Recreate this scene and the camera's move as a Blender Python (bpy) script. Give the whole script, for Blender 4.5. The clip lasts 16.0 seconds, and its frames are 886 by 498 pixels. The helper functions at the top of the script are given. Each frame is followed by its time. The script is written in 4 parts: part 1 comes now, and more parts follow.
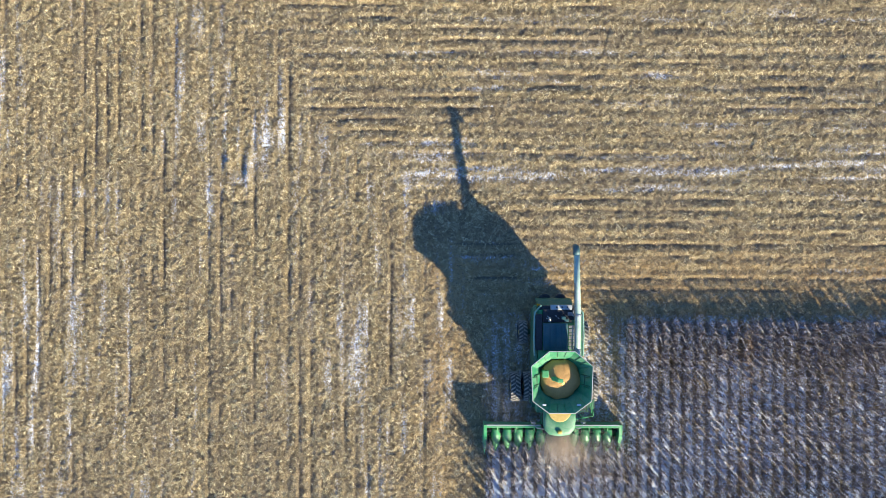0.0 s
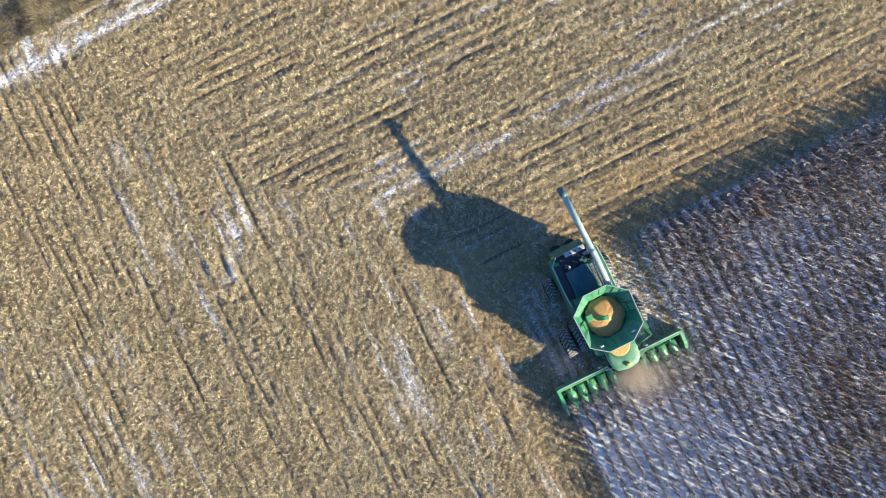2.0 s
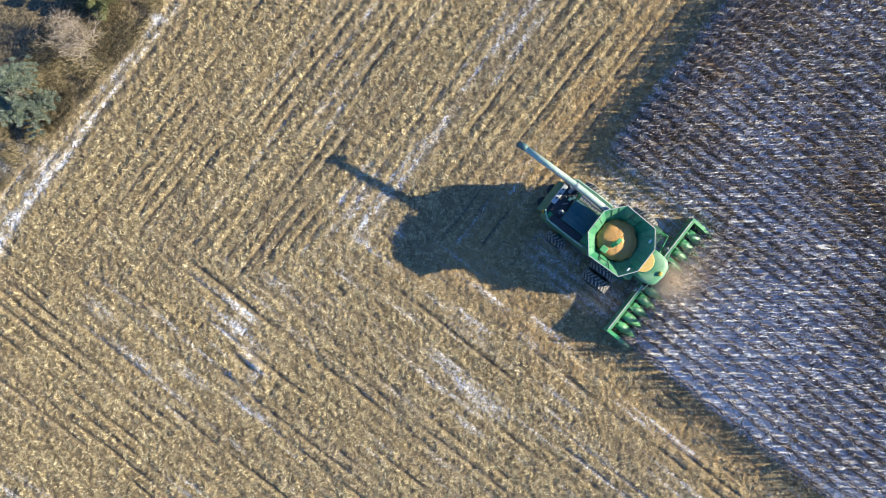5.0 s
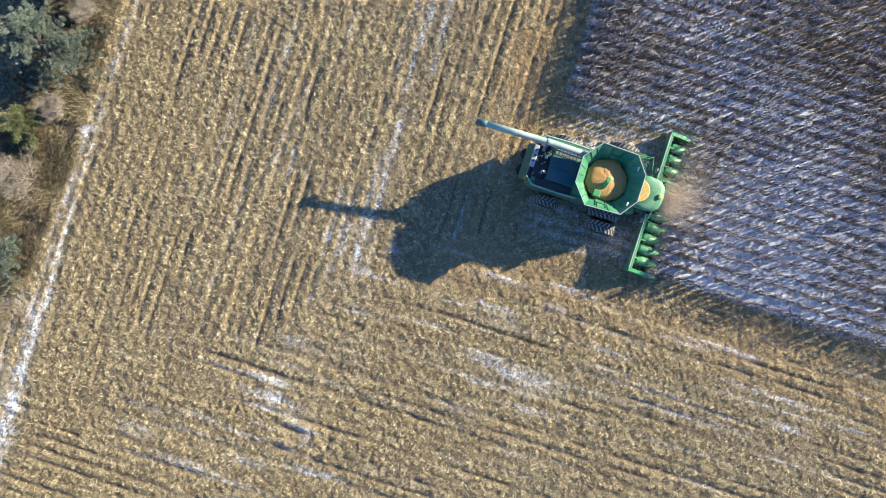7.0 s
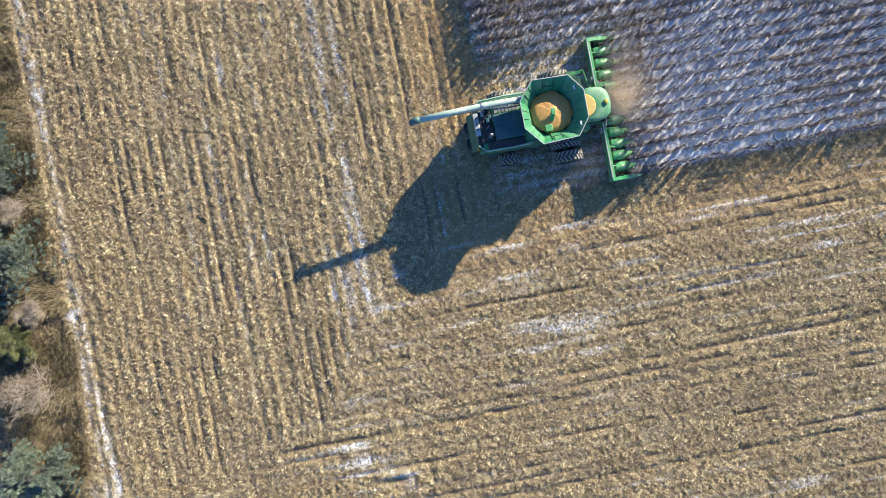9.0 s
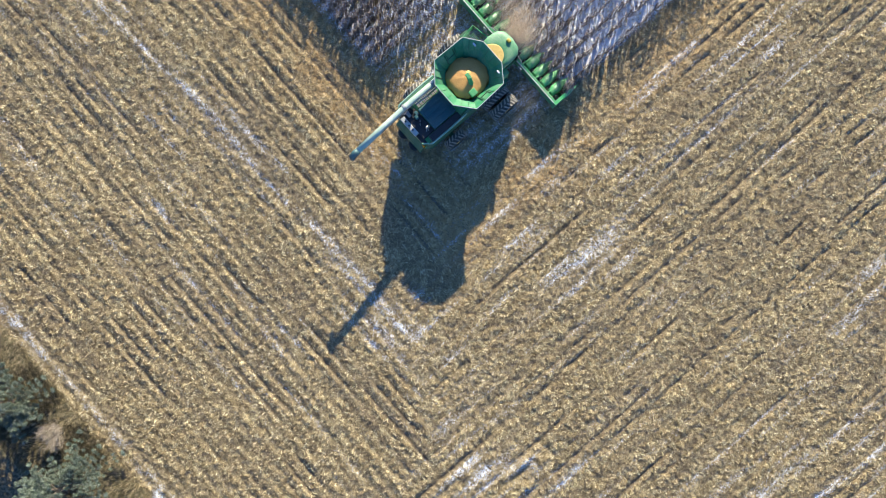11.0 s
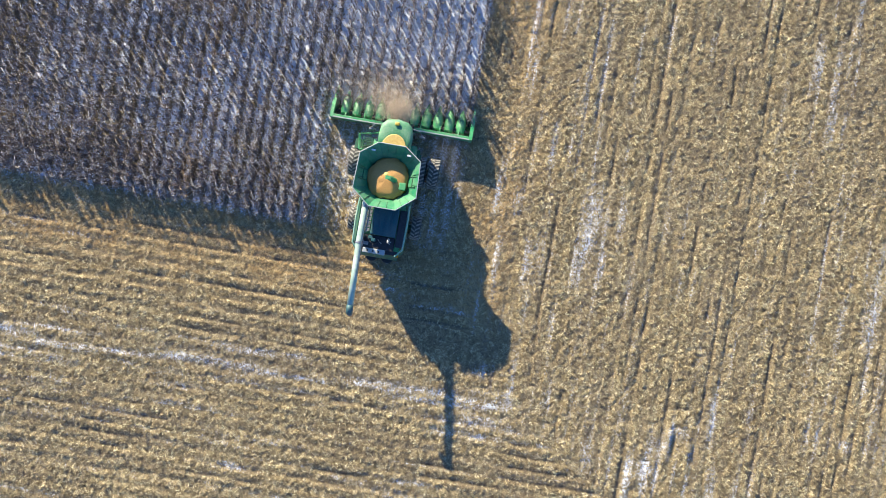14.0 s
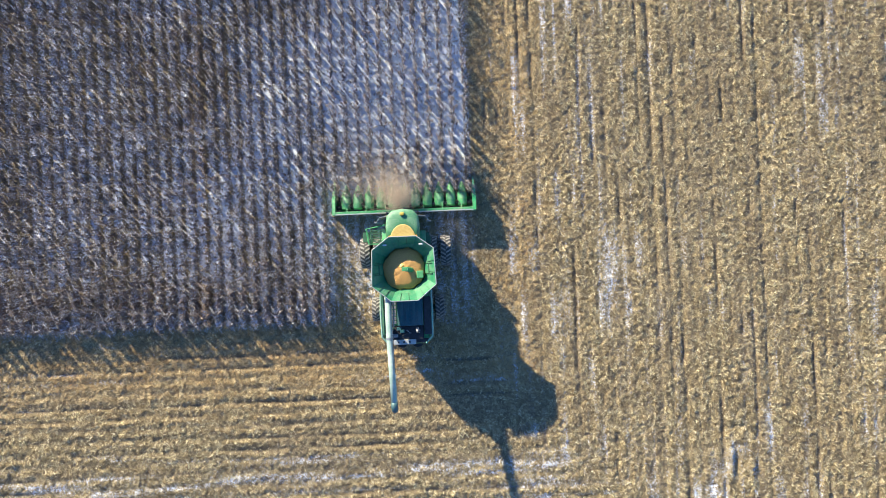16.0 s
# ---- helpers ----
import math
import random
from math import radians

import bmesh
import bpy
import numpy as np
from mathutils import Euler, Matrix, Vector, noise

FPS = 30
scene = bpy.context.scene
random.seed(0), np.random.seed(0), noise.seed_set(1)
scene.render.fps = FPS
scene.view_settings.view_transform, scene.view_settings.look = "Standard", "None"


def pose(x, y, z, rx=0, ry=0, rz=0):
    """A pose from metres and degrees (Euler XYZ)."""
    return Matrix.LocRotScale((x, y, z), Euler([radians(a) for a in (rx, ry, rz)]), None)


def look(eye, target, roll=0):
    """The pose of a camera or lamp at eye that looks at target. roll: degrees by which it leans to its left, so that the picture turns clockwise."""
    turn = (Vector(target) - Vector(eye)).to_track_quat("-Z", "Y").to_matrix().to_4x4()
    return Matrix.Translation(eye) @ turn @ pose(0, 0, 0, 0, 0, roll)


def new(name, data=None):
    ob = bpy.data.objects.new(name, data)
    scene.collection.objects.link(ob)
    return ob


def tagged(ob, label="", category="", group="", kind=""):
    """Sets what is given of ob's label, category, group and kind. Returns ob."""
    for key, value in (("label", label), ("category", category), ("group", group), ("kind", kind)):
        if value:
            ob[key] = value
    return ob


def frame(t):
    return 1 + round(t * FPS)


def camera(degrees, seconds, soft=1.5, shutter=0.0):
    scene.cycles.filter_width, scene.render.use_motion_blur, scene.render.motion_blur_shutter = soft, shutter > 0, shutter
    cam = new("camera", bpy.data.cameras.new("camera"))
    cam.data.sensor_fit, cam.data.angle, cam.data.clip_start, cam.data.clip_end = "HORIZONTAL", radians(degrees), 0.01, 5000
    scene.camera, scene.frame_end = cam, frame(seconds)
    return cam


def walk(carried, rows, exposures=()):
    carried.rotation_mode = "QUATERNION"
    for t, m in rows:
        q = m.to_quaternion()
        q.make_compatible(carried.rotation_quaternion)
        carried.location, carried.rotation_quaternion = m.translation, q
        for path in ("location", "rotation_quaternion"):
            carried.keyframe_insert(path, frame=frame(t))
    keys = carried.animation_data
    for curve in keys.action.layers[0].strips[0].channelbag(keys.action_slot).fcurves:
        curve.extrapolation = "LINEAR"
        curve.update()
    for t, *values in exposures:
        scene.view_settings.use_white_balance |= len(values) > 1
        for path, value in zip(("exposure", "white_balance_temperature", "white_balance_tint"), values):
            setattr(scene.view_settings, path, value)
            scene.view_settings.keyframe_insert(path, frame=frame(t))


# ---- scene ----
# The drone hangs over the field and looks straight down: seconds, east, north, height factor, turn in degrees.
HEIGHT = 45.64
FLIGHT = [
    (0.0, 0.07, 0.04, 1.0017, 0.18),
    (0.5, 0.03, 0.20, 0.9997, -6.24),
    (1.0, 0.07, 0.20, 0.9995, -14.11),
    (1.5, 0.16, 0.17, 0.9994, -21.00),
    (2.0, 0.20, 0.12, 0.9973, -26.11),
    (2.5, 0.24, 0.09, 0.9966, -31.14),
    (3.0, 0.26, 0.06, 0.9953, -35.72),
    (3.5, 0.34, 0.05, 0.9937, -39.61),
    (4.0, 0.44, 0.04, 0.9923, -43.62),
    (4.2, 0.46, 0.02, 0.9907, -45.11),
    (6.3, 0.54, -0.06, 0.9572, -65.13),
    (6.5, 0.56, -0.07, 0.9573, -67.03),
    (7.0, 0.55, -0.07, 0.9554, -72.34),
    (7.5, 0.58, -0.14, 0.9556, -79.13),
    (8.0, 0.58, -0.18, 0.9541, -86.32),
    (8.5, 0.60, -0.20, 0.9555, -93.64),
    (9.0, 0.61, -0.20, 0.9572, -100.90),
    (9.5, 0.60, -0.18, 0.9581, -108.19),
    (10.0, 0.61, -0.20, 0.9591, -115.88),
    (10.2, 0.62, -0.20, 0.9597, -118.93),
    (12.3, 1.35, -0.93, 0.9556, -153.14),
    (12.5, 1.57, -1.26, 0.9569, -156.72),
    (13.0, 2.15, -2.25, 0.9593, -164.46),
    (13.5, 2.77, -3.29, 0.9609, -167.92),
    (14.0, 3.39, -4.40, 0.9637, -170.18),
    (14.5, 3.89, -5.57, 0.9640, -175.51),
    (15.0, 4.33, -6.76, 0.9652, -179.80),
    (15.5, 4.70, -7.92, 0.9637, -182.43),
    (16.0, 4.96, -9.03, 0.9627, -182.40),
]
cam = camera(66.0, 16.0, soft=0.55)
walk(cam, [(t, pose(x, y, HEIGHT * h, 0, 0, turn)) for t, x, y, h, turn in FLIGHT], [(0.0, 1.47, 6020, 13), (16.0, 1.47, 6020, 13)])

# ---- light ----
SUN = Vector((0.627, -0.779, 0.385)).normalized()
world = bpy.data.worlds.new("sky")
scene.world = world
world.use_nodes = True
wn = world.node_tree
sky = wn.nodes.new("ShaderNodeTexSky")
sky.sky_type, sky.sun_disc = "NISHITA", False
sky.sun_elevation = math.asin(SUN.z)
sky.sun_rotation = math.atan2(SUN.x, SUN.y)
sky.air_density, sky.dust_density, sky.ozone_density = 1.0, 0.3, 8.0
wn.nodes["Background"].inputs["Strength"].default_value = 0.10
wn.links.new(sky.outputs[0], wn.nodes["Background"].inputs["Color"])
sun_data = bpy.data.lights.new("sun", "SUN")
sun_data.energy, sun_data.angle, sun_data.color = 5.0, radians(0.6), (1.0, 0.885, 0.61)
sun = new("sun", sun_data)
sun.matrix_world = look(SUN * 100, (0, 0, 0))

# ---- materials ----


class Nodes:
    """A small builder for one material's node tree."""

    def __init__(self, name):
        self.mat = bpy.data.materials.new(name)
        self.mat.use_nodes = True
        self.tree = self.mat.node_tree
        self.bsdf = self.tree.nodes["Principled BSDF"]

    def add(self, kind, **sockets):
        node = self.tree.nodes.new(kind)
        for key, value in sockets.items():
            self.put(node.inputs[key.replace("_", " ")], value)
        return node

    def put(self, socket, value):
        if isinstance(value, bpy.types.NodeSocket):
            self.tree.links.new(value, socket)
        else:
            socket.default_value = value

    def out(self, socket, value):
        self.put(self.bsdf.inputs[socket], value)

    def noise(self, scale, detail=4.0, rough=0.6, where=None):
        n = self.add("ShaderNodeTexNoise", Scale=scale, Detail=detail, Roughness=rough)
        if where is not None:
            self.put(n.inputs["Vector"], where)
        return n.outputs["Fac"]

    def place(self):
        return self.add("ShaderNodeNewGeometry").outputs["Position"]

    def local(self):
        return self.add("ShaderNodeTexCoord").outputs["Object"]

    def ramp(self, fac, stops):
        n = self.tree.nodes.new("ShaderNodeValToRGB")
        self.put(n.inputs["Fac"], fac)
        while len(n.color_ramp.elements) < len(stops):
            n.color_ramp.elements.new(0.5)
        for e, (at, colour) in zip(n.color_ramp.elements, stops):
            e.position = at
            e.color = (*colour, 1) if len(colour) == 3 else colour
        return n.outputs["Color"]

    def grey(self, fac, low, high):
        return self.ramp(fac, [(low, (0, 0, 0)), (high, (1, 1, 1))])

    def mix(self, fac, a, b, how="MIX"):
        n = self.tree.nodes.new("ShaderNodeMix")
        n.data_type, n.blend_type = "RGBA", how
        self.put(n.inputs[0], fac)
        self.put(n.inputs[6], a)
        self.put(n.inputs[7], b)
        return n.outputs[2]

    def math(self, how, a, b=0.5):
        n = self.tree.nodes.new("ShaderNodeMath")
        n.operation = how
        self.put(n.inputs[0], a)
        self.put(n.inputs[1], b)
        return n.outputs[0]

    def bump(self, height, strength, distance):
        n = self.add("ShaderNodeBump", Strength=strength, Distance=distance, Height=height)
        self.out("Normal", n.outputs["Normal"])

    def island(self):
        return self.add("ShaderNodeNewGeometry").outputs["Random Per Island"]

    def attr(self, name):
        n = self.tree.nodes.new("ShaderNodeAttribute")
        n.attribute_name = name
        return n.outputs["Fac"]


def rgba(*c):
    return (*c, 1.0)


def paint(name, colour, rough=0.4, dust=0.35, metal=0.0, dust_colour=(0.30, 0.25, 0.17)):
    """Weathered paint with a film of field dust and fine scratches."""
    m = Nodes(name)
    at = m.local()
    big = m.noise(1.3, 5, 0.6, at)
    fine = m.noise(14, 4, 0.7, at)
    dark = tuple(0.78 * c for c in colour)
    base = m.mix(big, rgba(*dark), rgba(*colour))
    film = m.math("MULTIPLY", m.grey(m.math("MULTIPLY", big, fine), 0.16, 0.42), dust)
    m.out("Base Color", m.mix(film, base, rgba(*dust_colour)))
    m.out("Roughness", m.ramp(fine, [(0.3, (rough,) * 3), (0.75, (min(1, rough + 0.25),) * 3)]))
    m.out("Metallic", metal)
    m.bump(fine, 0.12, 0.01)
    return m.mat


def ground_material():
    m = Nodes("stubble_soil")
    at = m.place()
    fine, mid, big = m.noise(9, 6, 0.7, at), m.noise(1.7, 5, 0.6, at), m.noise(0.16, 4, 0.5, at)
    soil = m.ramp(fine, [(0.3, (0.060, 0.041, 0.026)), (0.55, (0.115, 0.080, 0.048)), (0.8, (0.19, 0.14, 0.086))])
    chaff = m.ramp(m.noise(24, 4, 0.8, at), [(0.40, (0.085, 0.058, 0.028)), (0.50, (0.26, 0.190, 0.090)), (0.60, (0.62, 0.49, 0.265))])
    cover = m.grey(m.math("ADD", m.math("MULTIPLY", mid, 0.5), m.math("MULTIPLY", big, 0.5)), 0.30, 0.48)
    earth = m.mix(m.math("MULTIPLY", cover, m.attr("chaff")), soil, chaff)
    green = m.math("MULTIPLY", m.attr("verge"), 1.0)
    turf = m.ramp(m.noise(5, 6, 0.75, at), [(0.36, (0.025, 0.021, 0.013)), (0.5, (0.10, 0.076, 0.040)), (0.66, (0.27, 0.205, 0.115))])
    earth = m.mix(green, earth, turf)
    flake = m.math("ADD", m.attr("snow"), m.math("MULTIPLY", m.math("SUBTRACT", m.noise(9, 6, 0.85, at), 0.5), 3.0))
    snow = m.grey(flake, 0.42, 0.84)
    white = m.ramp(m.noise(3, 4, 0.6, at), [(0.3, (0.58, 0.61, 0.68)), (0.7, (0.79, 0.81, 0.87))])
    m.out("Base Color", m.mix(snow, earth, white))
    m.out("Roughness", 0.9)
    m.bump(m.noise(20, 5, 0.75, at), 0.9, 0.06)
    return m.mat


def litter_material(name, stops, rough=0.7, streak=40, fresh=False, bleach=0.35, thin=0.0):
    m = Nodes(name)
    tone = m.ramp(m.island(), stops)
    grain = m.noise(streak, 3, 0.6, m.place())
    patch = m.noise(0.35, 3, 0.55, m.place())
    tone = m.mix(m.grey(grain, 0.35, 0.75), tone, m.mix(bleach, tone, rgba(0.62, 0.55, 0.38)))
    tone = m.mix(m.grey(patch, 0.4, 0.75), tone, m.mix(bleach, tone, rgba(0.30, 0.20, 0.10)))
    if fresh:
        # Clump noise darkens the litter colour, standing in for shade between its bumps.
        tone = m.mix(m.math("MULTIPLY", m.math("SUBTRACT", 1.0, m.attr("clump")), 0.9), tone, m.mix(0.72, tone, rgba(0.095, 0.062, 0.028)))
        tone = m.mix(m.math("MULTIPLY", m.attr("dull"), 0.62), tone, m.mix(0.55, tone, rgba(0.20, 0.155, 0.115)))
        tone = m.mix(m.math("MULTIPLY", m.attr("fresh"), 0.5), tone, rgba(0.52, 0.32, 0.12))
    m.out("Base Color", tone)
    m.out("Roughness", rough)
    m.out("Specular IOR Level", 0.35)
    if thin:
        # thin dry leaf: part of the light comes through it
        through_leaf = m.add("ShaderNodeBsdfTranslucent", Color=tone)
        both = m.add("ShaderNodeMixShader", Fac=thin)
        m.tree.links.new(m.bsdf.outputs[0], both.inputs[1])
        m.tree.links.new(through_leaf.outputs[0], both.inputs[2])
        m.tree.links.new(both.outputs[0], m.tree.nodes["Material Output"].inputs["Surface"])
    return m.mat


def plain(name, stops, scale, rough, bump=0.3, distance=0.02, metal=0.0):
    m = Nodes(name)
    at = m.local()
    n = m.noise(scale, 5, 0.65, at)
    m.out("Base Color", m.ramp(n, stops))
    m.out("Roughness", rough)
    m.out("Metallic", metal)
    m.bump(m.noise(scale * 3, 4, 0.7, at), bump, distance)
    return m.mat


def corn_material():
    """Weathered brown stalks and leaves, a few of them bleached or rimed white."""
    m = Nodes("dry_corn_leaf")
    tone = m.ramp(m.island(), [(0.0, (0.045, 0.031, 0.026)), (0.42, (0.125, 0.090, 0.073)), (0.72, (0.225, 0.17, 0.14)), (0.88, (0.38, 0.325, 0.29)), (1.0, (0.70, 0.69, 0.70))])
    patch = m.noise(0.28, 3, 0.55, m.place())
    m.out("Base Color", m.mix(m.grey(patch, 0.42, 0.7), tone, m.mix(0.3, tone, rgba(0.17, 0.10, 0.07))))
    m.out("Roughness", 0.45)
    return m.mat


GROUND = ground_material()
LITTER = litter_material("corn_litter", [(0.0, (0.13, 0.085, 0.042)), (0.25, (0.27, 0.19, 0.092)), (0.50, (0.52, 0.405, 0.195)), (0.75, (0.74, 0.605, 0.32)), (0.92, (0.90, 0.80, 0.52)), (1.0, (0.58, 0.50, 0.22))], fresh=True, thin=0.3)
STUBBLE = litter_material("stubble_stalks", [(0.0, (0.16, 0.11, 0.05)), (0.5, (0.36, 0.27, 0.13)), (1.0, (0.50, 0.41, 0.24))])
CORN_LEAF = corn_material()
CORN_RUST = litter_material("rusty_corn_leaf", [(0.0, (0.06, 0.038, 0.024)), (0.5, (0.20, 0.125, 0.075)), (0.85, (0.38, 0.27, 0.18)), (1.0, (0.60, 0.52, 0.44))], 0.6, bleach=0.1)
# Darker copy of the sun-fleck leaf colour, used for the uncut rows.
CORN_FLECK_DIM = litter_material("weathered_corn_leaf", [(0.0, (0.09, 0.07, 0.06)), (0.45, (0.19, 0.155, 0.135)), (0.82, (0.32, 0.29, 0.275)), (1.0, (0.72, 0.72, 0.75))], 0.5, bleach=0.1)
# Pale leaf colour that paints sun flecks into the standing corn.
CORN_FLECK = litter_material("bleached_corn_leaf", [(0.0, (0.12, 0.095, 0.08)), (0.35, (0.30, 0.26, 0.23)), (0.78, (0.40, 0.375, 0.36)), (1.0, (0.76, 0.76, 0.79))], 0.5, bleach=0.1)
GREEN = paint("green_machine_paint", (0.024, 0.31, 0.095), 0.3, 0.5, dust_colour=(0.40, 0.38, 0.28))
ROOF_GREEN = paint("faded_cab_roof_paint", (0.040, 0.22, 0.085), 0.45, 0.45, dust_colour=(0.42, 0.42, 0.34))
TANK_GREEN = paint("grain_tank_paint", (0.014, 0.205, 0.085), 0.35, 0.4, dust_colour=(0.36, 0.38, 0.28))
GREEN_DARK = paint("dark_green_machine_paint", (0.012, 0.105, 0.05), 0.4, 0.25)
PALE_GREEN = paint("dusty_pale_green_paint", (0.16, 0.34, 0.24), 0.4, 0.5, dust_colour=(0.55, 0.55, 0.47))
AUGER_PAINT = paint("weathered_auger_paint", (0.26, 0.38, 0.30), 0.35, 0.6, dust_colour=(0.62, 0.62, 0.55))
DECK = paint("engine_deck_paint", (0.010, 0.085, 0.10), 0.35, 0.25)
RIM_GREY = paint("galvanised_edge", (0.50, 0.52, 0.50), 0.4, 0.5, 0.4)
BLACK = plain("engine_black", [(0.3, (0.006, 0.006, 0.007)), (0.7, (0.035, 0.035, 0.036))], 6, 0.55)
STEEL = plain("worn_steel", [(0.3, (0.20, 0.20, 0.20)), (0.7, (0.48, 0.47, 0.45))], 8, 0.4, metal=0.7)
LUG = plain("dusty_tread_bar", [(0.3, (0.16, 0.145, 0.125)), (0.7, (0.34, 0.31, 0.27))], 6, 0.9)
TYRE = plain("dusty_tyre_rubber", [(0.3, (0.03, 0.028, 0.026)), (0.7, (0.10, 0.092, 0.08))], 5, 0.85)
YELLOW = paint("yellow_wheel_paint", (0.62, 0.42, 0.02), 0.4, 0.5)
TAN = plain("grain_dust_film", [(0.3, (0.42, 0.27, 0.07)), (0.7, (0.60, 0.43, 0.15))], 7, 0.85)
GLASS = plain("tinted_cab_glass", [(0.3, (0.012, 0.016, 0.018)), (0.7, (0.03, 0.035, 0.036))], 3, 0.08, 0.02)
LENS = plain("lamp_lens", [(0.3, (0.62, 0.62, 0.60)), (0.7, (0.78, 0.78, 0.76))], 5, 0.15)
AMBER = plain("amber_lens", [(0.3, (0.70, 0.28, 0.01)), (0.7, (0.80, 0.36, 0.02))], 5, 0.2)
GRAIN = plain("shelled_corn", [(0.3, (0.36, 0.18, 0.05)), (0.55, (0.56, 0.30, 0.085)), (0.75, (0.70, 0.42, 0.13))], 18, 0.55, 0.8, 0.03)
# Paler copy of the corn colour: the heap's lit peak painted in.
GRAIN_LIT = plain("fresh_corn", [(0.3, (0.62, 0.40, 0.08)), (0.7, (0.85, 0.66, 0.22))], 20, 0.5, 0.8, 0.03)
DUST = plain("chaff_dust", [(0.3, (0.50, 0.39, 0.27)), (0.7, (0.68, 0.56, 0.42))], 9, 0.9)
BARK = plain("bark", [(0.3, (0.055, 0.042, 0.032)), (0.7, (0.16, 0.13, 0.10))], 9, 0.9)
TWIG = litter_material("bare_twigs", [(0.0, (0.13, 0.10, 0.075)), (0.5, (0.27, 0.215, 0.17)), (1.0, (0.45, 0.38, 0.32))], 0.85)
SPRUCE = litter_material("spruce_needles", [(0.0, (0.022, 0.040, 0.026)), (0.38, (0.095, 0.120, 0.082)), (0.78, (0.23, 0.27, 0.20)), (1.0, (0.40, 0.44, 0.35))], 0.6, bleach=0.0)
CEDAR = litter_material("cedar_foliage", [(0.0, (0.040, 0.050, 0.018)), (0.5, (0.13, 0.145, 0.055)), (1.0, (0.26, 0.27, 0.12))], 0.65, bleach=0.05)
GRASS = litter_material("verge_grass", [(0.0, (0.03, 0.027, 0.012)), (0.35, (0.085, 0.072, 0.032)), (0.7, (0.19, 0.145, 0.072)), (1.0, (0.36, 0.29, 0.18))], 0.8, bleach=0.1)

# ---- field shape ----
CORN_X, CORN_Y = 3.23, -4.75
PITCH = 0.762
MACHINE = (7.29, -8.0)
CUT_END = MACHINE[1] - 4.7
lattice = np.random.RandomState(7).rand(256, 256)


def vnoise(u, v, seed=0):
    """Smooth lattice noise between 0 and 1."""
    u, v = np.asarray(u, float) + 37.3 * seed, np.asarray(v, float) + 11.7 * seed
    i, j = np.floor(u).astype(int), np.floor(v).astype(int)
    fu, fv = u - i, v - j
    fu, fv = fu * fu * (3 - 2 * fu), fv * fv * (3 - 2 * fv)
    g = lambda a, b: lattice[a % 256, b % 256]
    return (g(i, j) * (1 - fu) + g(i + 1, j) * fu) * (1 - fv) + (g(i, j + 1) * (1 - fu) + g(i + 1, j + 1) * fu) * fv


def step(x, low, high):
    s = np.clip((x - low) / (high - low), 0, 1)
    return s * s * (3 - 2 * s)


def east_rows(x, y):
    """1 where the stubble rows run east, 0 where they run north."""
    edge = np.interp(y, [-6, 0, 6, 10, 16, 24], [3.0, -1.0, -3.0, -8.0, -12.0, -16.0])
    return step(x - edge + 6 * (vnoise(x / 3, y / 3, 3) - 0.5), -2.2, 2.2)


def in_corn(x, y):
    cut = (x < CORN_X + 12 * PITCH - 0.35) & (y > CUT_END)
    return (x > CORN_X - 0.25) & (y < CORN_Y + 0.1) & ~cut


def verge(x, y):
    """1 on the rough strip under the trees."""
    line = 24.1 + 0.5 * (vnoise(x / 3, 0 * x, 5) - 0.5) + 0.10 * np.clip(-5 - x, 0, 8)
    return step(y - line, -0.1, 0.5)


def wheel_lane(across, seed):
    """Depth of wheel lanes and gaps between rows, by the distance across the rows."""
    return vnoise(across / 0.9, 0 * across, seed)


def furrow(across, along, seed):
    """Strength of the narrow open furrow between two rows, which comes and goes."""
    row = np.floor(across / PITCH)
    share = across / PITCH - row - 0.5
    here = step(vnoise(row * 0.737, along / 7.0, seed) * 0.6 + vnoise(row * 0.737 + 50, along / 1.3, seed) * 0.4, 0.50, 0.76)
    return here * np.exp(-((share * PITCH + 0.10 * (vnoise(along / 2.0, row * 3.1, seed) - 0.5)) / 0.13) ** 2)


def relief(x, y):
    e = east_rows(x, y)
    ripple_e = np.cos(2 * np.pi * (y + 0.2) / PITCH) * (0.4 + 0.9 * vnoise(x / 5, y / 0.8, 1))
    ripple_n = np.cos(2 * np.pi * (x + 0.1) / PITCH) * (0.3 + 0.8 * vnoise(x / 0.8, y / 5, 2))
    lane_e, lane_n = step(wheel_lane(y, 11), 0.66, 0.85), step(wheel_lane(x, 12), 0.68, 0.86)
    h = e * (0.024 * ripple_e - 0.035 * lane_e - 0.10 * furrow(y, x, 61)) + (1 - e) * (0.017 * ripple_n - 0.035 * lane_n - 0.085 * furrow(x, y, 62))
    h = h * (1 - verge(x, y)) + 0.08 * (vnoise(x / 0.22, y / 0.22, 14) - 0.5) + 0.06 * (vnoise(x / 0.62, y / 0.62, 4) - 0.5) + 0.10 * (vnoise(x / 4.5, y / 4.5, 6) - 0.5)
    turn = np.hypot(x + 13.5, y - 5.7)
    h = h - 0.035 * step(-np.abs(((turn + 0.5 * vnoise(x / 3, y / 3, 15)) % 1.15) - 0.57), -0.2, -0.03) * step(-turn, -7, -4) * step(vnoise(x / 2, y / 2, 16), 0.3, 0.6)
    h = h - 0.16 * blot(x, y, -13.45, 5.6, 0.22, 1.0) - 0.14 * blot(x, y, -14.8, 5.8, 0.2, 0.7) + 0.10 * blot(x, y, -13.0, 5.3, 0.25, 0.9) + 0.10 * blot(x, y, -14.3, 5.9, 0.2, 0.7)
    return h


def blot(x, y, cx, cy, rx, ry):
    return np.exp(-(((x - cx) / rx) ** 2 + ((y - cy) / ry) ** 2))


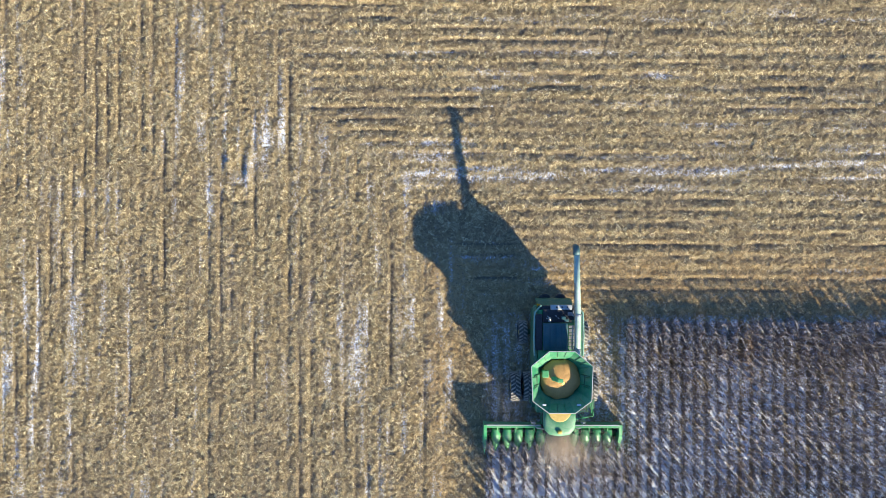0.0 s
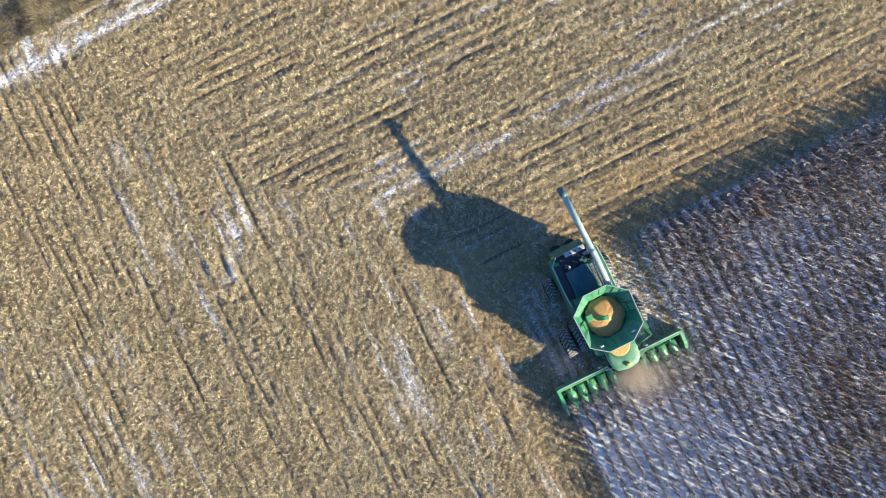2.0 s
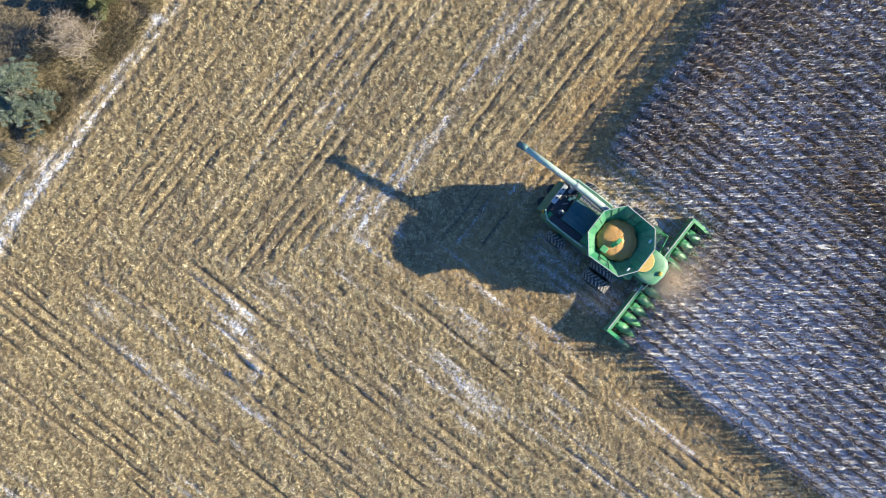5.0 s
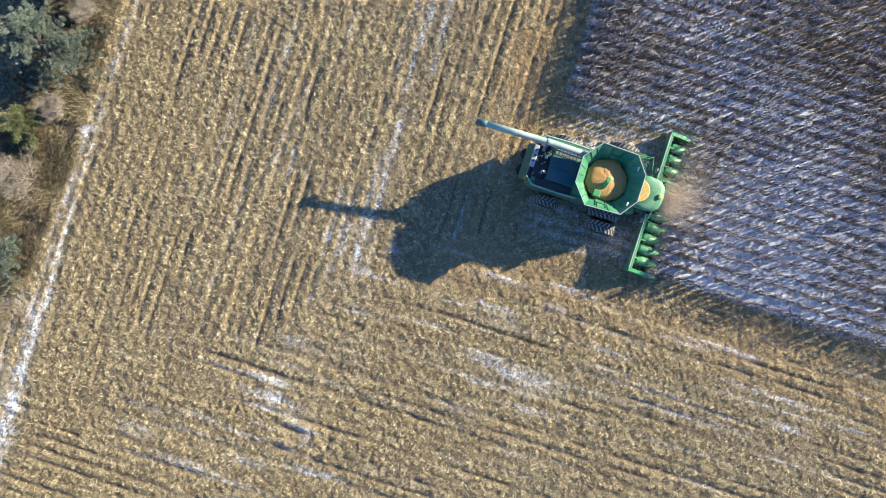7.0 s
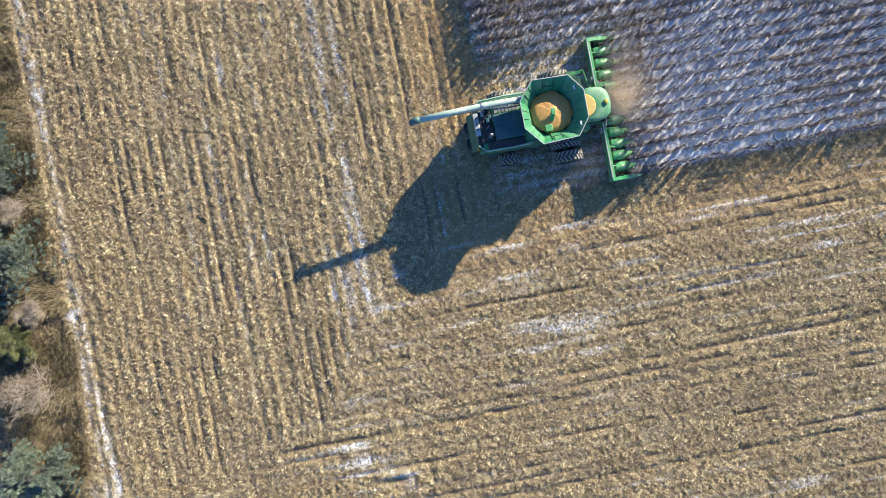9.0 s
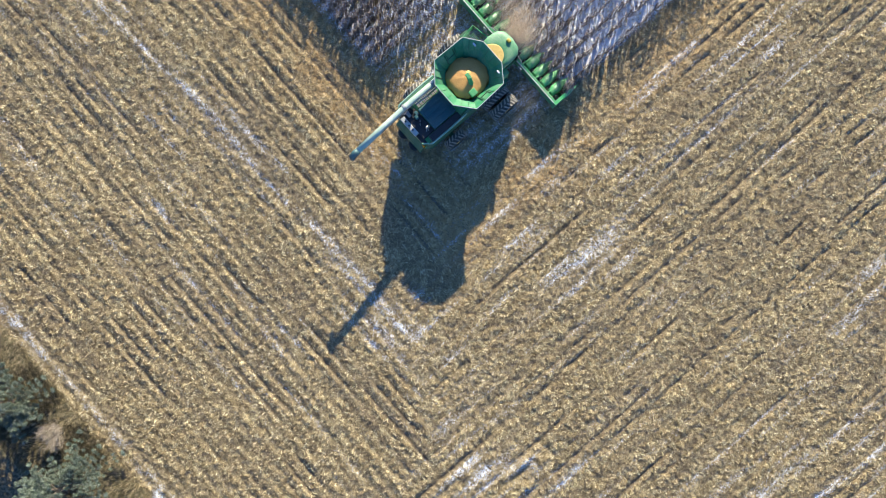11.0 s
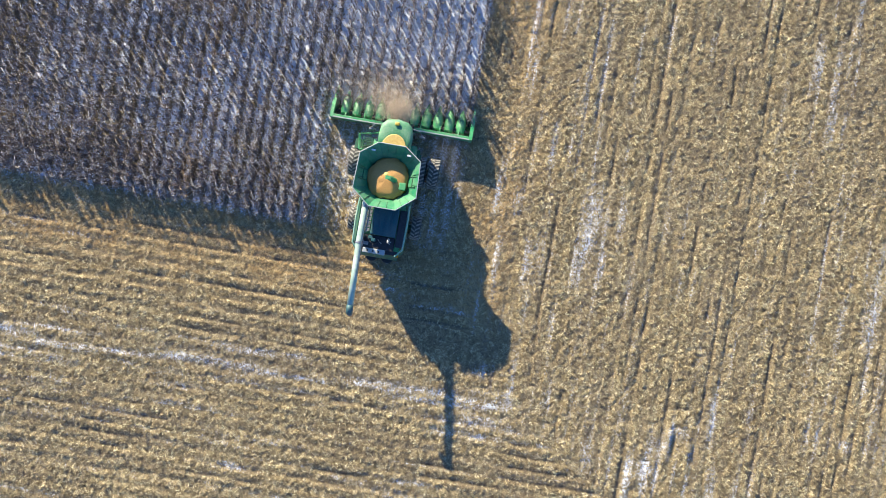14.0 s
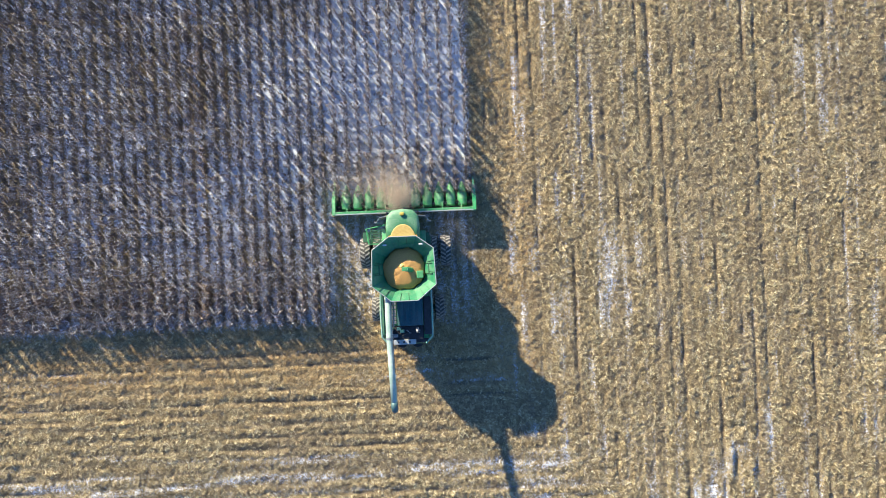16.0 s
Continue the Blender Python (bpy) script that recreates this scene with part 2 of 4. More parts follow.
def snow_cover(x, y):
    e = east_rows(x, y)
    s_e = 0.80 * (0.75 * vnoise(x / 4, y / 0.28, 21) + 0.35 * vnoise(x / 0.4, y / 0.25, 37)) ** 2.2 * (0.35 + 1.0 * vnoise(x / 12, y / 3, 22))
    s_n = 1.1 * vnoise(x / 0.28, y / 4, 23) ** 2.2 * (0.3 + 1.0 * vnoise(x / 3, y / 9, 24))
    s = 0.70 * (e * s_e + (1 - e) * s_n) * (1 - verge(x, y))
    broken = 0.25 + 0.6 * vnoise(x / 1.1, y / 0.3, 25) + 0.6 * vnoise(x / 0.35, y / 0.2, 36)
    for line, width, power in ((5.4, 0.85, 0.27), (4.3, 0.40, 0.13), (6.6, 0.50, 0.15), (13.4, 0.45, 0.17), (15.4, 0.45, 0.21)):
        s = s + power * e * np.exp(-((y - line - 0.25 * (vnoise(x / 7, 0 * x, 8) - 0.5)) / width) ** 2) * broken * step(x, -6, 1)
    for line, width, power, low, high in ((-25.0, 0.3, 0.30, -20, 2), (-24.2, 0.25, 0.25, -22, -2), (-16.6, 0.18, 0.36, -20, -6), (-5.75, 0.26, 0.30, -7.6, -4.2), (-21.5, 0.3, 0.22, -18, 0), (-17.9, 0.3, 0.2, -14, 4), (-6.9, 0.2, 0.3, -9, -4)):
        s = s + power * np.exp(-((x - line - 0.3 * (vnoise(y / 6, 0 * y, 9) - 0.5)) / width) ** 2) * step(y, low, low + 1) * step(-y, -high, 1 - high) * (0.5 + 0.7 * vnoise(x / 0.5, y / 1.6, 26))
    for cx, cy, rx, ry, power in ((-12.75, 5.5, 0.75, 1.2, 0.42), (-14.4, 5.9, 0.45, 0.9, 0.30), (-11.6, 7.4, 1.0, 0.8, 0.3), (-15.6, 4.0, 1.2, 1.0, 0.25), (-13.6, 4.6, 0.9, 0.4, 0.3), (-24.0, 3.7, 0.9, 0.5, 0.42), (-15.3, 2.3, 0.3, 0.6, 0.4), (-1.5, 4.6, 1.8, 0.9, 0.27), (-0.4, 3.2, 1.4, 0.7, 0.25), (0.5, 7.2, 2.0, 0.6, 0.25)):
        s = s + power * blot(x, y, cx, cy, rx, ry) * (0.5 + vnoise(x / 0.5, y / 0.5, 27))
    strip = 23.55 + 0.3 * (vnoise(x / 4, 0 * x, 28) - 0.5) - 0.03 * np.clip(-4 - x, 0, 20)
    s = s + 0.54 * np.exp(-((y - strip) / 0.45) ** 2) * (0.2 + 0.9 * vnoise(x / 0.45, y / 0.45, 29)) * (0.75 + 0.4 * vnoise(x / 3, y / 3, 35))
    s = s + 0.44 * step(-x, 8.0, 11) * step(y, 21.2, 23.2) * (0.25 + 0.8 * vnoise(x / 0.8, y / 0.8, 30))
    s = s + 0.36 * blot(x, y, 0.9, 24.4, 1.0, 0.7) * vnoise(x / 0.5, y / 0.5, 31) * 2
    corn = step(x, CORN_X - 0.6, CORN_X + 0.2) * step(-y, -(CORN_Y + 0.8), -(CORN_Y - 0.2))
    open_corn = 0.41 + 0.40 * vnoise(x / 3.5, y / 6, 32) + 0.30 * vnoise(x / 0.6, y / 1.3, 33) + 0.32 * vnoise(x / 0.22, y / 0.4, 34) - 0.24 * step(x + 2 * vnoise(x / 2, y / 3, 38), 12, 16)
    under_row = np.abs(((x - CORN_X) / PITCH + 0.5) % 1.0 - 0.5) * PITCH
    open_corn = open_corn - 0.40 * np.exp(-((under_row / 0.15) ** 2))
    cut = corn * step(-(x - CORN_X - 12 * PITCH), 0, 0.4) * step(y, CUT_END - 0.2, CUT_END + 0.4)
    s = s * (1 - corn) + corn * (open_corn * (1 - 0.4 * cut))
    return np.clip(s, 0, 1)


def mesh_from(name, verts, quads, material, smooth=False):
    """One mesh from arrays of vertices and four-cornered faces."""
    me = bpy.data.meshes.new(name)
    verts, quads = np.asarray(verts, np.float32).reshape(-1, 3), np.asarray(quads, np.int32).reshape(-1, 4)
    me.vertices.add(len(verts))
    me.vertices.foreach_set("co", verts.ravel())
    me.loops.add(quads.size)
    me.loops.foreach_set("vertex_index", quads.ravel())
    me.polygons.add(len(quads))
    me.polygons.foreach_set("loop_start", np.arange(0, quads.size, 4, dtype=np.int32))
    me.polygons.foreach_set("use_smooth", np.full(len(quads), smooth))
    me.update(calc_edges=True)
    me.validate()
    me.materials.append(material)
    return me


def build_ground():
    """One sheet: a fine field in the middle whose spacing widens to the horizon."""
    fine_x, fine_y = np.arange(-36, 42.01, 0.125), np.arange(-40, 32.01, 0.125)
    out = np.array([1.5, 5, 15, 50, 200, 900, 2500])
    xs = np.concatenate([fine_x[0] - out[::-1], fine_x, fine_x[-1] + out])
    ys = np.concatenate([fine_y[0] - out[::-1], fine_y, fine_y[-1] + out])
    gx, gy = np.meshgrid(xs, ys)
    gz = relief(gx, gy)
    n, m = len(xs), len(ys)
    idx = np.arange(n * m).reshape(m, n)
    quads = np.stack([idx[:-1, :-1], idx[:-1, 1:], idx[1:, 1:], idx[1:, :-1]], -1)
    me = mesh_from("ground", np.stack([gx, gy, gz], -1), quads, GROUND, True)
    corn, e = in_corn(gx, gy), east_rows(gx, gy)
    open_row = np.clip(e * furrow(gy, gx, 61) + (1 - e) * furrow(gx, gy, 62), 0, 1)
    for name, value in (("snow", snow_cover(gx, gy)), ("verge", verge(gx, gy)), ("chaff", np.where(corn, 0.35, 1.0) * (1 - 0.85 * open_row))):
        a = me.attributes.new(name, "FLOAT", "POINT")
        a.data.foreach_set("value", value.astype(np.float32).ravel())
    return tagged(new("ground", me), "harvested corn field soil with straw and snow streaks", "field", kind="structure")


build_ground()


def strips(rng, x, y, z, length, width, heading, tilt, droop):
    """Bent leaf strips of two quads each."""
    n = len(x)
    ch, sh = np.cos(heading), np.sin(heading)
    along = np.stack([ch * np.cos(tilt), sh * np.cos(tilt), np.sin(tilt)], -1)
    roll = rng.uniform(-0.7, 0.7, n)
    side = np.stack([-sh * np.cos(roll), ch * np.cos(roll), np.sin(roll)], -1)
    base = np.stack([x, y, z], -1)
    verts = np.empty((n, 6, 3))
    for k, (f, w) in enumerate(((-0.5, 0.6), (0.05, 1.0), (0.5, 0.35))):
        mid = base + along * (f * length)[:, None]
        mid[:, 2] -= droop * (2 * f) ** 2
        verts[:, 2 * k] = mid - side * (w * width / 2)[:, None]
        verts[:, 2 * k + 1] = mid + side * (w * width / 2)[:, None]
    first = (np.arange(n) * 6)[:, None, None]
    quads = first + np.array([[0, 1, 3, 2], [2, 3, 5, 4]])[None]
    return verts, quads


def build_litter():
    rng = np.random.RandomState(3)
    n = 1200000
    x, y = rng.uniform(-36, 40, n), rng.uniform(-37, 25, n)
    e = east_rows(x, y)
    rows = e * np.cos(2 * np.pi * (y + 0.2) / PITCH) + (1 - e) * np.cos(2 * np.pi * (x + 0.1) / PITCH)
    lane = e * step(wheel_lane(y, 11), 0.66, 0.85) + (1 - e) * step(wheel_lane(x, 12), 0.68, 0.86)
    keep = (0.80 + 0.10 * rows + 0.25 * (vnoise(x / 2.5, y / 2.5, 41) - 0.5) - 0.22 * lane) * (1 - 0.85 * np.clip(e * furrow(y, x, 61) + (1 - e) * furrow(x, y, 62), 0, 1)) * (1 - 0.4 * np.clip(snow_cover(x, y) * 1.5, 0, 1))
    keep = keep * (1 - 0.45 * step(y, 22.4, 22.9) * np.clip(snow_cover(x, y) * 2, 0, 1)) * (1 - 0.8 * blot(x, y, -12.85, 5.5, 0.6, 1.1))
    fresh_cut = (np.abs(x - MACHINE[0]) < 4.4) & (y < MACHINE[1] - 0.6) & (y > CUT_END - 0.3)
    keep = np.where(fresh_cut, 0.45 * keep, keep)
    keep = keep * np.where((x > CORN_X - 0.3) & (y < CORN_Y - 1), 0.5, 1.0)
    keep = np.where(in_corn(x, y), 0.34 * keep, keep) * (1 - verge(x, y))
    keep = np.where(np.hypot(x - 2, y + 4) > 41, 0, keep)
    ok = rng.rand(n) < keep
    x, y, e = x[ok], y[ok], e[ok]
    n = len(x)
    big = rng.rand(n) < 0.12
    length, width = np.where(big, rng.uniform(0.16, 0.28, n), rng.uniform(0.07, 0.16, n)), rng.uniform(0.03, 0.075, n)
    turn, tilt, roll = rng.uniform(0, 2 * np.pi, n), rng.normal(0, 0.30, n), rng.normal(0, 0.40, n)
    gx, gy = (relief(x + 0.04, y) - relief(x - 0.04, y)) / 0.08, (relief(x, y + 0.04) - relief(x, y - 0.04)) / 0.08
    tilt, roll = tilt + np.arctan(gx * np.cos(turn) + gy * np.sin(turn)), roll + np.arctan(gy * np.cos(turn) - gx * np.sin(turn))
    along = np.stack([np.cos(turn) * np.cos(tilt), np.sin(turn) * np.cos(tilt), np.sin(tilt)], -1) * (length / 2)[:, None]
    side = np.stack([-np.sin(turn) * np.cos(roll), np.cos(turn) * np.cos(roll), np.sin(roll)], -1) * (width / 2)[:, None]
    mid = np.stack([x, y, relief(x, y) + rng.uniform(0.006, 0.032, n)], -1)
    verts = np.stack([mid - along - 0.6 * side, mid - along + 0.6 * side, mid + along + 0.9 * side, mid + along - 0.9 * side], 1)
    verts[:, :, 2] = np.maximum(verts[:, :, 2], relief(verts[:, :, 0], verts[:, :, 1]) + 0.004)
    quads = np.arange(4 * n).reshape(-1, 4)
    ob = new("corn_litter", mesh_from("corn_litter", verts, quads, LITTER))
    golden = np.exp(-((np.maximum(np.maximum(CORN_X - x, y - CORN_Y), 0) - 2.4) / 2.6) ** 2) * (0.3 + vnoise(x / 1.5, y / 1.5, 44)) * ~in_corn(x, y)
    a = ob.data.attributes.new("fresh", "FLOAT", "POINT")
    a.data.foreach_set("value", np.repeat(np.clip(golden, 0, 1), 4).astype(np.float32))
    clump = step(0.75 * vnoise(x / 0.17, y / 0.17, 74) + 0.25 * vnoise(x / 0.5, y / 0.5, 75), 0.36, 0.60)
    a = ob.data.attributes.new("clump", "FLOAT", "POINT")
    a.data.foreach_set("value", np.repeat(clump, 4).astype(np.float32))
    dull = e * vnoise(x / 8, y / 0.42, 71) + (1 - e) * vnoise(x / 0.42, y / 8, 72)
    a = ob.data.attributes.new("dull", "FLOAT", "POINT")
    a.data.foreach_set("value", np.repeat(step(dull * 0.75 + 0.25 * vnoise(x / 5, y / 5, 73), 0.42, 0.78), 4).astype(np.float32))
    tagged(ob, "pale dry corn leaves and husks scattered on the field", "straw", kind="stuff")


def build_stubble():
    """Cut stalk stumps in rows."""
    rng = np.random.RandomState(4)
    pts = []
    for y in np.arange(-4.4, 23, PITCH):
        x = np.arange(-16, 38, 0.24)
        pts.append(np.stack([x + rng.uniform(-0.08, 0.08, len(x)), y + rng.normal(0, 0.04, len(x)) - 0.2 + 0 * x], -1))
    for xx in np.arange(-34, CORN_X + 12 * PITCH - 0.5, PITCH):
        y = np.arange(-34, 22, 0.24)
        pts.append(np.stack([xx + rng.normal(0, 0.04, len(y)) - 0.1, y + rng.uniform(-0.08, 0.08, len(y))], -1))
    p = np.concatenate(pts)
    n1 = sum(len(q) for q in pts[: len(np.arange(-4.4, 23, PITCH))])
    e = east_rows(p[:, 0], p[:, 1]) > 0.5
    first = np.arange(len(p)) < n1
    cut = (p[:, 0] > CORN_X - 0.3) & (p[:, 1] < CORN_Y)
    ok = np.where(cut, ~first, np.where(first, e, ~e)) & ~in_corn(p[:, 0], p[:, 1]) & (rng.rand(len(p)) < 0.7) & (np.hypot(p[:, 0] - 2, p[:, 1] + 4) < 41)
    p = p[ok]
    n = len(p)
    h, r = rng.uniform(0.10, 0.30, n), rng.uniform(0.012, 0.02, n)
    lean = rng.normal(0, 0.3, (n, 2)) * h[:, None]
    z = relief(p[:, 0], p[:, 1])
    verts = np.empty((n, 8, 3))
    for k, (a, b) in enumerate(((-1, -1), (1, -1), (1, 1), (-1, 1))):
        verts[:, k] = np.stack([p[:, 0] + a * r, p[:, 1] + b * r, z - 0.02], -1)
        verts[:, 4 + k] = np.stack([p[:, 0] + lean[:, 0] + a * r, p[:, 1] + lean[:, 1] + b * r, z + h], -1)
    faces = np.array([[0, 1, 5, 4], [1, 2, 6, 5], [2, 3, 7, 6], [3, 0, 4, 7], [4, 5, 6, 7]])
    quads = (np.arange(n) * 8)[:, None, None] + faces[None]
    tagged(new("corn_stubble", mesh_from("corn_stubble", verts, quads, STUBBLE)), "short cut corn stalks standing in rows", "stubble", kind="stuff")


build_litter()
build_stubble()

# ---- standing corn ----


def corn_plants(seed, x, y):
    """Dry plants at the given places: a stalk, short drooping leaves up its length and a broken top."""
    rng = np.random.RandomState(seed)
    n = len(y)
    tall = np.where(rng.rand(n) < 0.2, rng.uniform(0.8, 1.2, n), rng.uniform(1.35, 1.9, n))
    lean = rng.normal(0, 0.12, (n, 2)) * tall[:, None]
    verts, quads, count = [], [], 0
    r = rng.uniform(0.010, 0.015, n)
    v = np.empty((n, 8, 3))
    for k, (a, b) in enumerate(((-1, -1), (1, -1), (1, 1), (-1, 1))):
        v[:, k] = np.stack([x + a * r, y + b * r, 0 * x - 0.12], -1)
        v[:, 4 + k] = np.stack([x + lean[:, 0] + 0.4 * a * r, y + lean[:, 1] + 0.4 * b * r, tall], -1)
    f = np.array([[0, 1, 5, 4], [1, 2, 6, 5], [2, 3, 7, 6], [3, 0, 4, 7], [4, 5, 6, 7]])
    verts.append(v.reshape(-1, 3))
    quads.append(((np.arange(n) * 8)[:, None, None] + f).reshape(-1, 4))
    count += n * 8
    dark = sum(len(q) for q in quads)
    for k in range(23):
        low, fleck = k < 8, k >= 17
        has = rng.rand(n) < (0.9 if low else 0.5 if fleck else 0.72)
        m = int(has.sum())
        if m == 0:
            continue
        if low:
            share = 0.10 + 0.09 * k + rng.uniform(-0.06, 0.06, m)
            heading = rng.normal(0, 0.5, m) + np.where(rng.rand(m) < 0.5, 0.5, -0.5) * np.pi
            reach, rise, fall = rng.uniform(0.05, 0.16, m), rng.uniform(0.0, 0.08, m), rng.uniform(0.08, 0.30, m)
            stand, width = rng.uniform(0.85, 1.45, m) * np.where(rng.rand(m) < 0.5, 1, -1), rng.uniform(0.08, 0.16, m)
        elif fleck:
            # long pale leaves south-east, or back along that line, standing in for sun flecks
            share = rng.uniform(0.25, 0.9, m)
            heading = rng.normal(-0.93, 0.16, m) + np.where(rng.rand(m) < 0.35, np.pi, 0.0)
            reach, rise, fall = rng.uniform(0.20, 0.70, m), rng.uniform(0.0, 0.10, m), rng.uniform(0.02, 0.30, m)
            stand, width = rng.uniform(-0.6, 0.6, m), rng.uniform(0.014, 0.030, m)
        else:
            share = 0.42 + 0.062 * (k - 8) + rng.uniform(-0.06, 0.06, m)
            heading = rng.normal(0, 1.2, m) + np.where(rng.rand(m) < 0.5, 0.5, -0.5) * np.pi
            reach, rise, fall = rng.uniform(0.05, 0.16, m), rng.uniform(0.0, 0.08, m), rng.uniform(0.05, 0.26, m)
            stand, width = rng.uniform(-0.9, 0.9, m), rng.uniform(0.018, 0.045, m)
        share = np.clip(share, 0.05, 0.97)
        root = np.stack([x[has] + lean[has, 0] * share, y[has] + lean[has, 1] * share, tall[has] * share], -1)
        out = np.stack([np.cos(heading), np.sin(heading), 0 * heading], -1)
        side = np.stack([-np.sin(heading) * np.cos(stand), np.cos(heading) * np.cos(stand), np.sin(stand)], -1)
        lv = np.empty((m, 6, 3))
        for j, (u, w) in enumerate(((0.0, 0.6), (0.5, 1.0), (1.0, 0.2))):
            mid = root + out * (u * reach)[:, None]
            mid[:, 2] += rise * np.sin(u * 2.2) - fall * u**2
            mid[:, 2] = np.maximum(mid[:, 2], 0.06)
            lv[:, 2 * j], lv[:, 2 * j + 1] = mid - side * (w * width / 2)[:, None], mid + side * (w * width / 2)[:, None]
        verts.append(lv.reshape(-1, 3))
        quads.append((count + (np.arange(m) * 6)[:, None, None] + np.array([[0, 1, 3, 2], [2, 3, 5, 4]])).reshape(-1, 4))
        count += m * 6
        if not fleck:
            dark += 2 * m
    return np.concatenate(verts), np.concatenate(quads), dark


def corn_mesh(name, seed, x, y):
    verts, quads, dark = corn_plants(seed, x, y)
    me = mesh_from(name, verts, quads, CORN_LEAF)
    me.materials.append(CORN_FLECK)
    me.polygons.foreach_set("material_index", (np.arange(len(me.polygons)) >= dark).astype(np.int32))
    return me


def row_places(seed, length):
    rng = np.random.RandomState(seed)
    y = -np.arange(0.0, length, 0.165)
    y = np.concatenate([y[rng.rand(len(y)) < 0.94], -rng.uniform(0, 2.6, 20)])
    return rng.normal(0, 0.026, len(y)), y + rng.uniform(-0.05, 0.05, len(y))


def build_corn():
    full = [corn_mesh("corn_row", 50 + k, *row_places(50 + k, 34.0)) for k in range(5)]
    # uncut rows take the dimmer painted flecks
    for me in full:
        me.materials[1] = CORN_FLECK_DIM
    short = [corn_mesh("corn_row", 60 + k, *row_places(60 + k, 34.0 - (CORN_Y - CUT_END))) for k in range(4)]
    single = [corn_mesh("corn_plant", 70 + k, np.zeros(1), np.zeros(1)) for k in range(14)]
    rusty = corn_mesh("corn_row", 66, *row_places(66, 34.0))
    rusty.materials[0] = rusty.materials[1] = CORN_RUST
    rng = random.Random(5)
    for k in range(52):
        cut = k < 12
        x, top = CORN_X + k * PITCH, (CUT_END if cut else CORN_Y) + rng.uniform(-0.12, 0.12)
        if k in (0, 12):
            for dx, dy in zip(*row_places(80 + k, 34.0 - (CORN_Y - top))):
                plant = new("corn_plant", single[rng.randrange(14)])
                plant.matrix_world = pose(x + dx, top + dy, 0, 0, 0, rng.uniform(-20, 20))
                tagged(plant, "dry brown corn plant on the edge of the standing crop", "corn plant", "plants along the crop edge")
            continue
        if k == 22:
            ob = new("corn_row", rusty)
            ob.location = (x, top, 0.0)
            tagged(ob, "standing row of rust-brown corn plants in the crop", "corn", "rows of standing corn", "stuff")
            continue
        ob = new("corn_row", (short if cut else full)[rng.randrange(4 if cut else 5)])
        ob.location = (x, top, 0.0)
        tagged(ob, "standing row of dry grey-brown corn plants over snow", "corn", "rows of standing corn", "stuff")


build_corn()

# ---- building blocks for things ----


def part(name, bm, material, parent, label="", smooth=False):
    """Links a bmesh as one mesh object under a thing or under a part."""
    me = bpy.data.meshes.new(name)
    bmesh.ops.recalc_face_normals(bm, faces=bm.faces)
    bm.to_mesh(me)
    bm.free()
    me.materials.append(material)
    if smooth:
        me.polygons.foreach_set("use_smooth", [True] * len(me.polygons))
    ob = new(name, me)
    ob.parent = parent
    if label:
        tagged(ob, label)
    return ob


def again(ob, m, parent):
    """Another part on the same mesh."""
    twin = new(ob.name.split(".")[0], ob.data)
    twin.parent = parent
    twin.matrix_local = m
    if "label" in ob:
        tagged(twin, ob["label"])
    return twin


def box(bm, x0, x1, y0, y1, z0, z1, bevel=0.03):
    made = bmesh.ops.create_cube(bm, size=1.0, matrix=Matrix.Translation(((x0 + x1) / 2, (y0 + y1) / 2, (z0 + z1) / 2)) @ Matrix.Diagonal((x1 - x0, y1 - y0, z1 - z0, 1)))
    if bevel:
        edges = list({e for v in made["verts"] for e in v.link_edges})
        bmesh.ops.bevel(bm, geom=edges, offset=bevel, segments=2, affect="EDGES", profile=0.6)
    return bm


def tube(bm, points, radii, sides=10, caps=True):
    """A tube along points; radii one per point."""
    rings = []
    for k, p in enumerate(points):
        p = Vector(p)
        ahead = (Vector(points[min(k + 1, len(points) - 1)]) - Vector(points[max(k - 1, 0)])).normalized()
        turn = ahead.to_track_quat("Z", "Y")
        rings.append([bm.verts.new(p + turn @ Vector((radii[k] * math.cos(2 * math.pi * s / sides), radii[k] * math.sin(2 * math.pi * s / sides), 0))) for s in range(sides)])
    skin(bm, rings, caps)
    return bm


def skin(bm, rings, caps=True):
    for a, b in zip(rings, rings[1:]):
        for s in range(len(a)):
            bm.faces.new((a[s], a[(s + 1) % len(a)], b[(s + 1) % len(a)], b[s]))
    if caps:
        bm.faces.new(rings[0])
        bm.faces.new(rings[-1])


def loft(bm, rings, caps=True):
    skin(bm, [[bm.verts.new(p) for p in ring] for ring in rings], caps)
    return bm


def slab(bm, quad, thick):
    """A plate with thickness on four corners."""
    a, b, c, d = (Vector(p) for p in quad)
    n = (b - a).cross(d - a).normalized() * thick
    return loft(bm, [[a, b, c, d], [a + n, b + n, c + n, d + n]])


B = bmesh.new

# ---- combine harvester; it heads along its own +y ----


